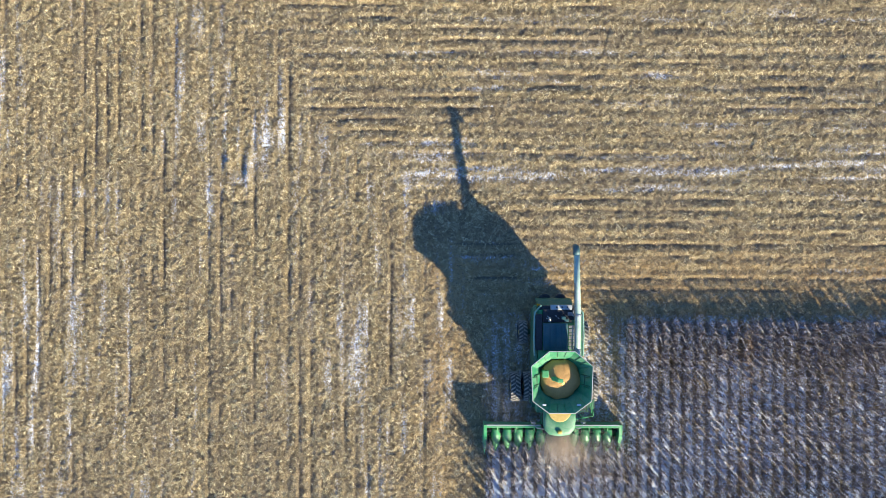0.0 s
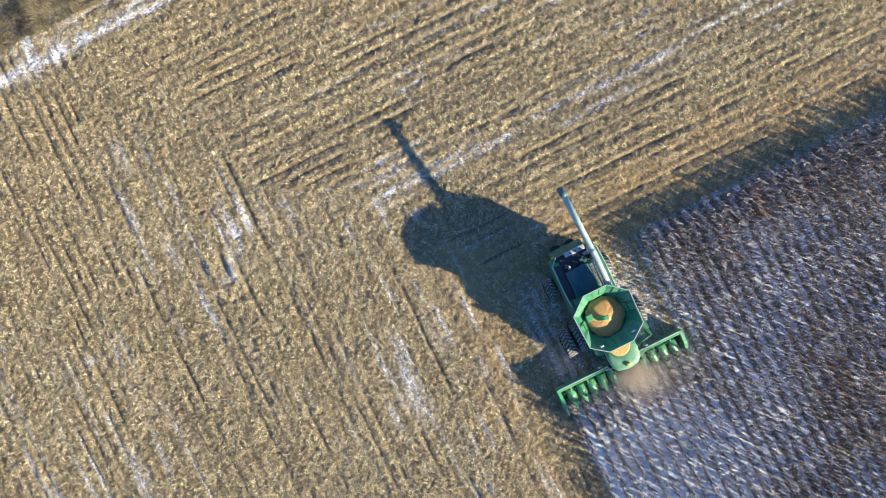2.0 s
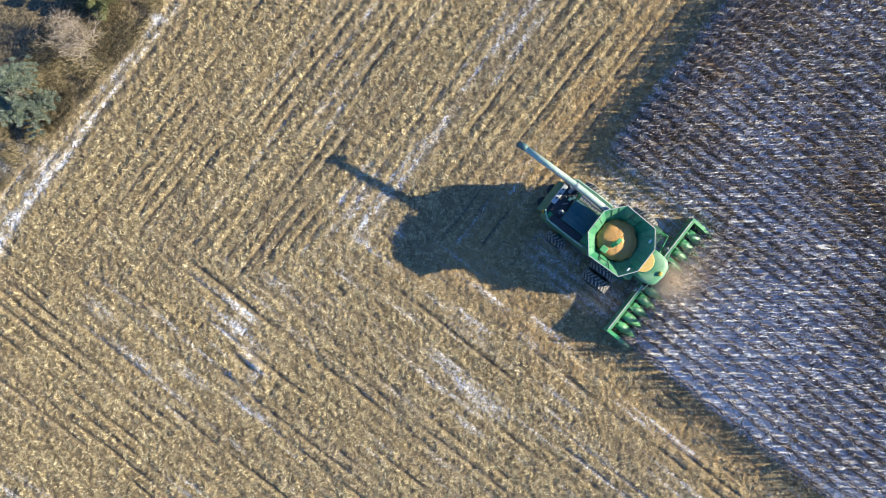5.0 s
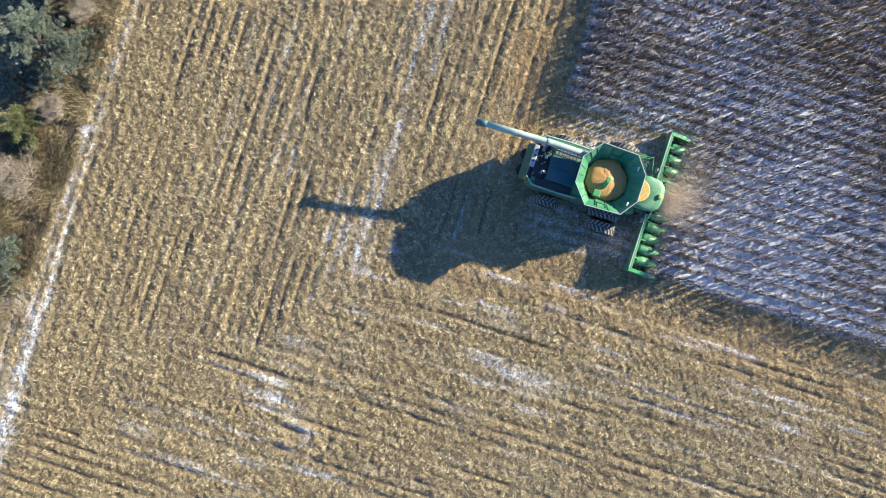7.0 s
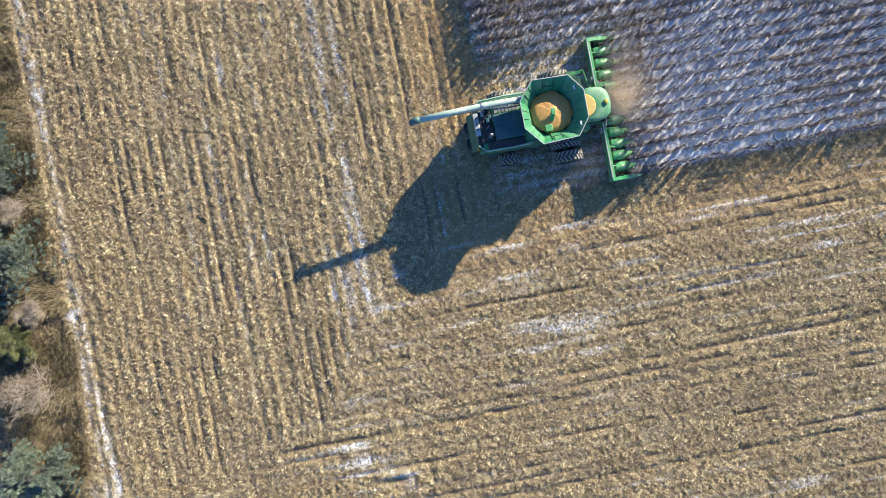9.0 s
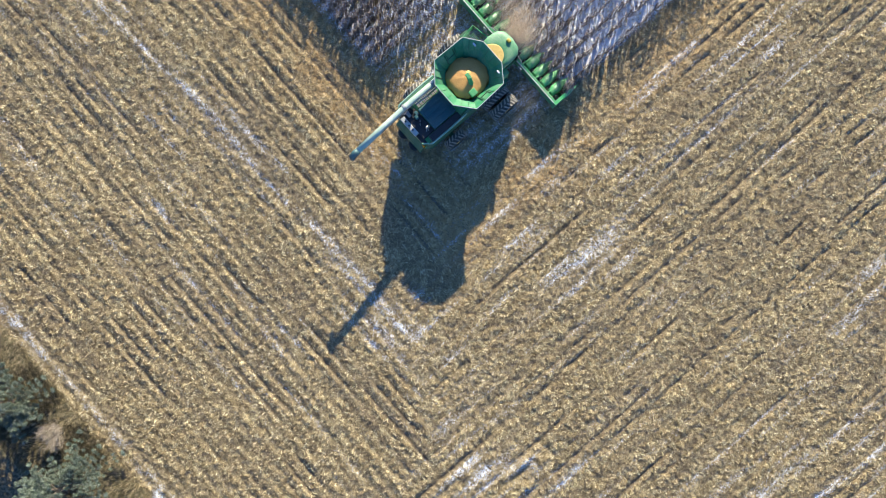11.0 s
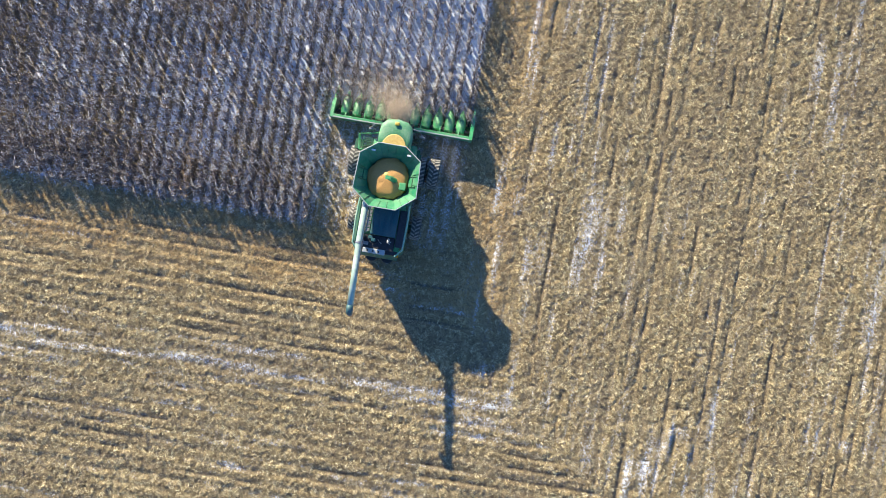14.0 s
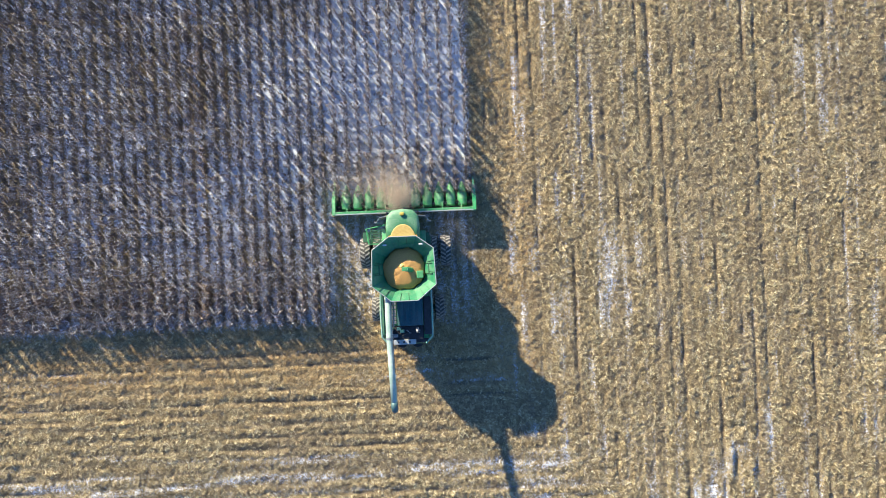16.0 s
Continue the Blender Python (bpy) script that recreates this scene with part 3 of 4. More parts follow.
def tyre_mesh(radius, width, lugs):
    """A tyre on the x axis: a rounded carcass with slanted tread bars."""
    bm = B()
    sides = 40
    profile = [(-0.5, 0.62), (-0.52, 0.80), (-0.44, 0.93), (-0.2, 0.955), (0.2, 0.955), (0.44, 0.93), (0.52, 0.80), (0.5, 0.62)]
    rings = [[bm.verts.new((u * width, r * radius * math.cos(2 * math.pi * s / sides), r * radius * math.sin(2 * math.pi * s / sides))) for s in range(sides)] for u, r in profile]
    skin(bm, rings + [rings[0]], False)
    for k in range(lugs * 2):
        side = 1 if k % 2 else -1
        turn = math.pi * k / lugs
        slant, half = 0.42 * math.pi / lugs * 2.2, 0.055 / radius
        ring = []
        for u, r0, lead in ((0.03, 0.995, slant), (0.5, 0.965, -slant * 0.4)):
            row = []
            for da, r in ((-half, 0.93), (half, 0.93), (half, r0), (-half, r0)):
                a = turn + lead + da
                row.append((side * u * width, r * radius * math.cos(a), r * radius * math.sin(a)))
            ring.append(row)
        before = len(bm.faces)
        loft(bm, ring)
        bm.faces.ensure_lookup_table()
        for f in bm.faces[before:]:
            f.material_index = 1
    return bm


def wheel(parent, x, y, radius, width, lugs):
    hub = B()
    tube(hub, [(-0.30 * width, 0, 0), (-0.10 * width, 0, 0), (0.10 * width, 0, 0), (0.32 * width, 0, 0)], [0.60 * radius, 0.56 * radius, 0.56 * radius, 0.60 * radius], 28)
    tube(hub, [(-0.40 * width, 0, 0), (0.42 * width, 0, 0)], [0.2 * radius] * 2, 16)
    w = part("wheel", hub, YELLOW, parent, "dusty yellow wheel rim")
    w.location = (x, y, radius * 0.985 - 0.02)
    tyre = part("tyre", tyre_mesh(radius, width, lugs), TYRE, w, "dusty black lugged tractor tyre")
    tyre.data.materials.append(LUG)
    return w


def octagon(scale, z, y0=0.0):
    pts = [(-0.80, 1.85), (0.80, 1.85), (1.78, 1.12), (1.86, -0.98), (0.78, -1.87), (-0.78, -1.87), (-1.86, -0.98), (-1.78, 1.12)]
    return [Vector((x * scale, y * scale + y0, z)) for x, y in pts]


def build_tank(c):
    rim, mid, low = octagon(1.0, 4.55), octagon(0.80, 3.98), octagon(0.62, 3.45, -0.05)
    tank = part("grain_tank", loft(B(), [octagon(0.80, 3.95), octagon(0.78, 3.3), octagon(0.6, 2.2)], False), GREEN, c)
    floor = B()
    loft(floor, [octagon(0.63, 3.42, -0.05), octagon(0.63, 3.38, -0.05)])
    part("tank_floor", floor, GREEN_DARK, tank)
    for k in range(8):
        j = (k + 1) % 8
        bm = B()
        slab(bm, (mid[k], mid[j], rim[j], rim[k]), 0.03)
        slab(bm, (low[k], low[j], mid[j] - Vector((0, 0, 0.004)), mid[k] - Vector((0, 0, 0.004))), 0.03)
        side = part("extension_panel", bm, TANK_GREEN, tank, "flared green grain tank panel")
        lip = B()
        tube(lip, [rim[k], rim[j]], [0.03, 0.03], 6)
        part("rim", lip, RIM_GREY, side, "pale worn metal rim")
        for f in (0.33, 0.67):
            seam = B()
            a, b = mid[k].lerp(mid[j], f), rim[k].lerp(rim[j], f)
            inward = Vector((-a.x, -a.y, 0.6)).normalized() * 0.05
            tube(seam, [a + inward, b + inward], [0.018, 0.018], 5)
            part("panel_rib", seam, GREEN_DARK, side)
    for sx in (-1, 1):
        lamp = B()
        box(lamp, sx * 1.05 - 0.12, sx * 1.05 + 0.12, 1.34, 1.44, 4.30, 4.42, 0.02)
        part("sensor_window", lamp, LENS, tank, "small white window in the tank panel")
    riser = B()
    tube(riser, [(0.62, -0.15, 3.3), (0.42, -0.12, 3.85), (0.12, -0.05, 4.22)], [0.15, 0.15, 0.14], 12)
    box(riser, -0.12, 0.18, -0.16, 0.06, 4.16, 4.30, 0.03)
    part("filling_auger", riser, GREEN, tank, "green filling auger rising from the grain")
    chute = B()
    box(chute, 0.72, 1.12, -0.62, -0.18, 3.55, 3.98, 0.05)
    part("auger_cover", chute, GREEN, tank)
    for sx in (-1, 1):
        brace = B()
        tube(brace, [(sx * 1.25, 0.25, 3.72), (sx * 1.66, 0.25, 4.42)], [0.03, 0.03], 6)
        tube(brace, [(sx * 1.25, -0.35, 3.72), (sx * 1.66, -0.35, 4.42)], [0.03, 0.03], 6)
        tube(brace, [(sx * 1.45, -0.35, 4.06), (sx * 1.45, 0.25, 4.06)], [0.025, 0.025], 6)
        part("fold_brace", brace, GREEN_DARK, tank)
    return tank


def build_cab(c):
    glass = B()
    loft(glass, [[(-0.85, 1.5, 1.9), (0.85, 1.5, 1.9), (0.85, 3.2, 1.9), (-0.85, 3.2, 1.9)], [(-0.92, 1.5, 3.45), (0.92, 1.5, 3.45), (0.90, 3.32, 3.45), (-0.90, 3.32, 3.45)]])
    cab = part("cab", glass, GLASS, c, "dark tinted cab glazing")
    roof = B()
    outline = [(-0.98, 1.55), (0.98, 1.55), (1.02, 2.5), (0.94, 3.1), (0.62, 3.42), (0, 3.52), (-0.62, 3.42), (-0.94, 3.1), (-1.02, 2.5)]
    loft(roof, [[(x * s, 1.55 + (y - 1.55) * s, z) for x, y in outline] for s, z in ((0.97, 3.44), (1.0, 3.52), (0.99, 3.62), (0.94, 3.70), (0.84, 3.75), (0.70, 3.78))])
    part("cab_roof", roof, ROOF_GREEN, cab, "green cab roof dusted with grain", True)
    film = B()
    arc = [(0.80 * math.cos(a), 1.72 + 0.92 * math.sin(a)) for a in np.linspace(0, math.pi, 13)]
    loft(film, [[(x, y, 3.76) for x, y in arc], [(x * 0.86, 1.72 + (y - 1.72) * 0.90, 3.80) for x, y in arc]])
    part("roof_dust", film, TAN, cab, "yellow grain dust lying on the cab roof")
    globe = B()
    box(globe, -0.13, 0.13, 3.10, 3.30, 3.70, 3.90, 0.06)
    part("receiver", globe, YELLOW, cab, "yellow positioning receiver")
    for sx in (-1, 1):
        post = B()
        tube(post, [(sx * 0.88, 3.24, 1.9), (sx * 0.93, 3.34, 3.5)], [0.05, 0.05], 6)
        part("pillar", post, BLACK, cab)
        arm = B()
        tube(arm, [(sx * 0.95, 3.1, 3.45), (sx * 1.35, 3.05, 3.4), (sx * 1.55, 2.8, 3.25)], [0.03, 0.03, 0.03], 6)
        box(arm, sx * 1.55 - 0.14, sx * 1.55 + 0.14, 2.72, 2.80, 2.75, 3.25, 0.02)
        part("mirror", arm, STEEL, cab, "mirror on a steel arm")
        beacon = B()
        tube(beacon, [(sx * 0.8, 1.9, 3.68), (sx * 0.8, 1.9, 3.84)], [0.06, 0.05], 10)
        part("beacon", beacon, AMBER, cab, "amber warning beacon")
        for off in (0.15, 0.42):
            lights = B()
            box(lights, sx * off - 0.09, sx * off + 0.09, 3.28, 3.40, 3.36, 3.45, 0.02)
            part("work_light", lights, LENS, cab)
    return cab


def build_body(c):
    hull = B()
    side = [(2.2, 1.5), (2.2, 2.9), (1.2, 3.3), (-1.6, 3.2), (-4.25, 3.0), (-4.5, 2.3), (-4.4, 1.2), (-2.2, 0.85), (1.2, 0.9)]
    loft(hull, [[(x, y, z) for y, z in side] for x in (-1.30, -1.24, 1.24, 1.30)])
    body = part("body", hull, GREEN, c, "green machine body with dusty sides")
    for sx in (-1, 1):
        shield = B()
        loft(shield, [[(sx * 1.33, y, z) for y, z in ((1.0, 1.2), (1.0, 3.2), (-4.0, 3.15), (-4.5, 2.6), (-4.3, 1.3), (-1.5, 1.1))], [(sx * 1.52, y, z) for y, z in ((0.7, 1.35), (0.8, 3.05), (-3.95, 3.05), (-4.35, 2.55), (-4.15, 1.45), (-1.5, 1.3))]])
        part("side_shield", shield, GREEN_DARK, body, "dark green side shield")
        rail = B()
        tube(rail, [(sx * 1.50, -1.4, 3.25), (sx * 1.54, -2.6, 3.30), (sx * 1.50, -4.1, 3.25), (sx * 1.1, -4.55, 3.2)], [0.06, 0.06, 0.06, 0.05], 8)
        part("deck_edge", rail, PALE_GREEN, body, "pale rounded deck edge")
    deck = B()
    box(deck, -0.55, 0.98, -3.45, -1.75, 3.22, 3.42, 0.06)
    part("engine_hood", deck, DECK, body, "dark teal engine hood")
    line = B()
    for k in range(4):
        box(line, -0.42 + 0.36 * k, -0.20 + 0.36 * k, -3.3, -1.95, 3.415, 3.445, 0.012)
    part("hood_rib", line, DECK, body)
    screen = B()
    box(screen, 1.02, 1.46, -4.0, -1.75, 3.10, 3.33, 0.05)
    part("cooling_screen", screen, BLACK, body, "black rotary cooling screen housing")
    bay = B()
    box(bay, -1.0, 0.98, -4.3, -3.47, 3.02, 3.16, 0.04)
    part("engine_bay", bay, BLACK, body, "black open engine bay")
    rng = random.Random(8)
    for k in range(9):
        bit = B()
        x, y = rng.uniform(-0.85, 0.8), rng.uniform(-4.15, -3.6)
        if k % 3:
            tube(bit, [(x, y, 3.14), (x + rng.uniform(-0.3, 0.3), y + rng.uniform(-0.2, 0.2), 3.27), (x + rng.uniform(-0.4, 0.4), y + rng.uniform(-0.3, 0.3), 3.2)], [0.035] * 3, 7)
            part("hose", bit, BLACK if k % 2 else STEEL, body)
        else:
            box(bit, x - 0.14, x + 0.14, y - 0.1, y + 0.1, 3.14, 3.32, 0.04)
            part("engine_block", bit, STEEL if k == 3 else DECK, body)
    stack = B()
    tube(stack, [(0.62, -3.62, 3.1), (0.62, -3.62, 3.55), (0.62, -3.8, 3.7)], [0.09, 0.09, 0.075], 12)
    part("exhaust_pipe", stack, STEEL, body, "steel exhaust pipe")
    plate = B()
    box(plate, -0.85, 0.50, -4.58, -4.28, 3.02, 3.20, 0.04)
    part("rear_plate", plate, RIM_GREY, body, "pale grey rear cover plate")
    back = B()
    box(back, -1.24, 1.24, -4.52, -4.24, 2.70, 3.012, 0.05)
    part("rear_hood", back, BLACK, body, "dark rear hood edge")
    for x in (-0.55, -0.22, 0.12):
        hole = B()
        box(hole, x - 0.05, x + 0.05, -4.48, -4.38, 3.19, 3.215, 0.012)
        part("plate_slot", hole, BLACK, body)
    walk_way = B()
    for k in range(7):
        box(walk_way, -1.28, -0.62, -3.3 + 0.22 * k, -3.14 + 0.22 * k, 3.24, 3.27, 0.008)
    part("walkway_grating", walk_way, STEEL, body)
    chopper = B()
    loft(chopper, [[(-1.1, -4.35, 1.0), (1.1, -4.35, 1.0), (1.1, -4.35, 1.9), (-1.1, -4.35, 1.9)], [(-1.15, -4.85, 0.85), (1.15, -4.85, 0.85), (1.15, -4.8, 1.35), (-1.15, -4.8, 1.35)]])
    part("straw_chopper", chopper, GREEN_DARK, body, "dark green straw chopper hood")
    for x in (-0.5, 0.5):
        disc = B()
        tube(disc, [(x, -4.7, 0.72), (x, -4.7, 0.83)], [0.42, 0.38], 20)
        part("spreader_disc", disc, BLACK, body)
    for sx in (-1, 1):
        lamp = B()
        box(lamp, sx * 1.18 - 0.1, sx * 1.18 + 0.1, -4.60, -4.45, 2.5, 2.8, 0.02)
        part("tail_light", lamp, AMBER, body)
    for y, w in ((0.95, 2.0), (-2.6, 1.8)):
        axle = B()
        tube(axle, [(-w, y, 0.9 if y > 0 else 0.72), (w, y, 0.9 if y > 0 else 0.72)], [0.17, 0.17], 12)
        part("axle", axle, GREEN_DARK, body)
    stand = B()
    for k in range(9):
        box(stand, -2.05, -0.98, 1.52 + 0.10 * k, 1.57 + 0.10 * k, 1.93, 1.97, 0.008)
    for x in (-2.07, -1.5, -1.0):
        box(stand, x - 0.03, x + 0.03, 1.48, 2.42, 1.90, 1.985, 0.01)
    platform = part("platform", stand, GREEN_DARK, body, "dark green access platform beside the cab")
    rails = B()
    for p in ((-2.12, 1.5), (-2.25, 2.4), (-1.6, 2.52), (-1.6, 1.48)):
        tube(rails, [(p[0], p[1], 1.95), (p[0], p[1], 2.95)], [0.025, 0.025], 6)
    tube(rails, [(-1.1, 2.62, 2.95), (-1.6, 2.52, 2.95), (-2.25, 2.4, 2.95), (-2.12, 1.5, 2.95), (-1.6, 1.48, 2.95), (-1.1, 1.48, 2.95)], [0.035] * 6, 6)
    tube(rails, [(-2.25, 2.4, 2.45), (-2.12, 1.5, 2.45)], [0.02] * 2, 6)
    part("handrail", rails, GREEN, platform)
    steps = B()
    for k in range(4):
        box(steps, -2.5 - 0.03 * k, -2.2, 1.65, 2.25, 0.55 + 0.36 * k, 0.60 + 0.36 * k, 0.01)
    for y in (1.66, 2.24):
        tube(steps, [(-2.4, y, 0.45), (-2.28, y, 1.95)], [0.03, 0.03], 6)
    part("ladder", steps, GREEN_DARK, platform)
    right = B()
    box(right, 1.0, 1.50, 1.55, 2.1, 1.8, 1.95, 0.03)
    box(right, 1.1, 1.6, 1.2, 1.9, 1.2, 1.8, 0.05)
    part("toolbox", right, GREEN_DARK, body)
    feeder = B()
    loft(feeder, [[(-0.7, 1.9, 1.0), (0.7, 1.9, 1.0), (0.7, 1.9, 1.9), (-0.7, 1.9, 1.9)], [(-0.75, 3.45, 0.45), (0.75, 3.45, 0.45), (0.75, 3.45, 1.15), (-0.75, 3.45, 1.15)]])
    part("feeder_house", feeder, GREEN, body)
    return body


def build_auger(c):
    spout = B()
    pts = [(-1.02, -1.3, 3.75), (-1.02, -1.75, 3.95), (-1.00, -3.9, 4.18), (-0.93, -5.6, 4.36), (-0.84, -7.75, 4.58)]
    tube(spout, pts, [0.20, 0.20, 0.20, 0.19, 0.185], 18)
    auger = part("unloading_auger", spout, AUGER_PAINT, c, "long pale green unloading auger swung to the rear", True)
    for f, y in ((0.0, -4.05), (1.0, -1.9)):
        ring = B()
        z = 4.18 + (y + 3.9) * -0.107
        tube(ring, [(-1.0, y + 0.05, z), (-1.0, y - 0.05, z + 0.01)], [0.235, 0.235], 18)
        part("clamp_band", ring, STEEL, auger)
    end = B()
    tube(end, [(-0.84, -7.70, 4.575), (-0.835, -7.95, 4.58), (-0.83, -8.15, 4.45), (-0.82, -8.22, 4.20)], [0.195, 0.205, 0.20, 0.17], 14)
    part("spout", end, DECK, auger, "dark rubber spout at the auger's end", True)
    stay = B()
    tube(stay, [(-0.78, -1.7, 3.6), (-0.72, -2.5, 3.85), (-0.75, -3.4, 4.0)], [0.05, 0.045, 0.045], 8)
    part("swing_cylinder", stay, STEEL, auger)
    hose = B()
    tube(hose, [(-0.80, -1.8, 4.05), (-0.80, -3.0, 4.26), (-0.78, -4.4, 4.42), (-0.72, -6.0, 4.56)], [0.018] * 4, 5)
    part("lamp_cable", hose, BLACK, auger)
    cradle = B()
    for y in (-3.6,):
        box(cradle, -1.22, -0.80, y - 0.06, y + 0.06, 3.2, 3.97, 0.02)
    part("auger_rest", cradle, GREEN_DARK, auger)


def half_hood(w, h, y, z0):
    """An arch of nine points across the header at y."""
    return [(w * math.cos(a), y, z0 + h * math.sin(a)) for a in np.linspace(0, math.pi, 9)]


def build_header(c):
    half, gap = 4.42, 0.737
    beam = B()
    box(beam, -half, half, 3.42, 3.62, 0.95, 1.22, 0.04)
    box(beam, -half, half, 3.44, 3.52, 0.30, 0.95, 0.01)
    header = part("corn_header", beam, GREEN, c, "wide green twelve-row corn header")
    strip = B()
    box(strip, -half + 0.05, half - 0.05, 3.40, 3.47, 1.215, 1.25, 0.01)
    part("beam_edge", strip, RIM_GREY, header, "pale worn edge of the header beam")
    trough = B()
    loft(trough, [[(x, 3.55 + 0.38 * (1 - math.cos(a)), 0.62 - 0.36 * math.sin(a)) for a in np.linspace(0.1, math.pi - 0.1, 9)] + [(x, 4.30, 0.30), (x, 3.53, 0.22)] for x in (-half + 0.02, half - 0.02)])
    part("trough", trough, GREEN_DARK, header)
    shaft = B()
    tube(shaft, [(-half + 0.1, 3.92, 0.66), (half - 0.1, 3.92, 0.66)], [0.12, 0.12], 12)
    for sx in (-1, 1):
        for k in range(56):
            x0 = sx * (0.55 + 0.068 * k)
            a = k * 0.62
            v = [(x0 + dx, 3.92 + r * math.cos(a + da), 0.66 + r * math.sin(a + da)) for dx, r, da in ((0, 0.1, 0), (0, 0.25, 0), (sx * 0.068, 0.25, 0.62), (sx * 0.068, 0.1, 0.62))]
            slab(shaft, v, 0.012)
    part("cross_auger", shaft, BLACK, header, "steel cross auger with spiral flights")
    cone = B()
    loft(cone, [half_hood(0.24, 0.20, 0.0, 0.02), half_hood(0.305, 0.32, 0.10, 0.0), half_hood(0.315, 0.34, 0.45, -0.02), half_hood(0.30, 0.31, 0.86, -0.10)], True)
    hood = part("divider_hood", cone, GREEN, header)
    tip = B()
    loft(tip, [half_hood(0.285, 0.295, 0.88, -0.11), half_hood(0.225, 0.23, 1.14, -0.18), half_hood(0.11, 0.12, 1.44, -0.27), half_hood(0.02, 0.025, 1.66, -0.32)], True)
    nose = part("snout", tip, GREEN, hood, "pointed green snout")
    hoods = [hood]
    for k in range(11):
        h2 = again(hood, Matrix.Identity(4), header)
        again(nose, Matrix.Identity(4), h2)
        hoods.append(h2)
    extra = hoods.pop()
    bpy.data.objects.remove(extra.children[0])
    bpy.data.objects.remove(extra)
    for k, h in enumerate(hoods):
        h.matrix_local = pose((k - 5) * gap, 3.74, 0.62)
    for sx in (-1, 1):
        end = B()
        x = sx * half
        loft(end, [[(x - 0.10, 3.42, 0.15), (x + 0.10, 3.42, 0.15), (x + 0.10, 3.42, 1.26), (x - 0.10, 3.42, 1.26)], [(x - 0.12, 4.2, 0.15), (x + 0.12, 4.2, 0.15), (x + 0.11, 4.2, 1.12), (x - 0.11, 4.2, 1.12)], [(x - 0.13, 4.75, 0.18), (x + 0.13, 4.75, 0.18), (x + 0.09, 4.75, 0.82), (x - 0.09, 4.75, 0.82)], [(x - 0.02, 5.60, 0.22), (x + 0.02, 5.60, 0.22), (x + 0.015, 5.60, 0.30), (x - 0.015, 5.60, 0.30)]])
        part("end_divider", end, GREEN, header, "tall pointed green end divider")
    for k in range(12):
        x = (k - 5.5) * gap
        unit = B()
        for s in (-1, 1):
            box(unit, x + s * 0.10 - 0.045, x + s * 0.10 + 0.045, 4.22, 4.75, 0.32, 0.42, 0.012)
        part("row_unit", unit, BLACK, header, "black gathering chain unit")
    for x in (-3.6, -2.4, -1.2, 1.2, 2.4, 3.6):
        rib = B()
        loft(rib, [[(x - 0.03, 3.62, 0.95), (x + 0.03, 3.62, 0.95), (x + 0.03, 3.62, 1.15), (x - 0.03, 3.62, 1.15)], [(x - 0.03, 4.22, 0.60), (x + 0.03, 4.22, 0.60), (x + 0.03, 4.22, 0.72), (x - 0.03, 4.22, 0.72)]])
        part("header_rib", rib, GREEN, header)
    for x in (-3.4, 3.4):
        shoe = B()
        box(shoe, x - 0.15, x + 0.15, 3.6, 4.4, -0.02, 0.24, 0.03)
        part("skid_shoe", shoe, STEEL, header)


def build_combine():
    c = new("combine_harvester")
    c.empty_display_size = 0.5
    build_body(c)
    build_cab(c)
    build_tank(c)
    build_auger(c)
    build_header(c)
    for sx in (-1, 1):
        wheel(c, sx * 1.66, 0.95, 0.98, 0.62, 22)
        wheel(c, sx * 2.50, 0.95, 0.98, 0.62, 22)
        wheel(c, sx * 1.98, -2.6, 0.78, 0.55, 18)
    c.matrix_world = pose(MACHINE[0], MACHINE[1], 0.0, 0, 0, 180)
    return tagged(c, "green combine harvester with corn header cutting into standing corn", "combine harvester")


build_combine()


def build_grain():
    """The heap in the tank, with a cone under the filling auger coloured as sunlit."""
    bm = B()
    rings = []
    rng = np.random.RandomState(12)
    for f, z in ((1.04, 3.5), (0.95, 3.72), (0.66, 3.84), (0.34, 3.92), (0.1, 3.97)):
        ring = []
        for k in range(28):
            a = 2 * math.pi * k / 28
            wob = 1 + 0.08 * rng.uniform(-1, 1)
            ring.append((1.26 * f * wob * math.cos(a), -0.05 + 1.24 * f * wob * math.sin(a), z + 0.03 * rng.uniform(-1, 1)))
        rings.append(ring)
    loft(bm, rings)
    heap = part("grain_heap", bm, GRAIN, None, smooth=True)
    heap.matrix_world = pose(MACHINE[0], MACHINE[1], 0, 0, 0, 180)
    tagged(heap, "orange heap of shelled corn in the grain tank", "grain", kind="stuff")
    bm = B()
    rings = []
    for f, z in ((1.0, 3.78), (0.7, 3.92), (0.35, 4.0), (0.08, 4.05)):
        rings.append([(-0.12 + (0.22 + 0.1 * rng.rand()) * f * math.cos(2 * math.pi * k / 16), 0.12 + (0.20 + 0.1 * rng.rand()) * f * math.sin(2 * math.pi * k / 16), z) for k in range(16)])
    loft(bm, rings)
    part("fresh_grain", bm, GRAIN_LIT, heap, "bright yellow cone of corn, coloured as if sunlit", True)


build_grain()

# ---- trees and the rough strip ----


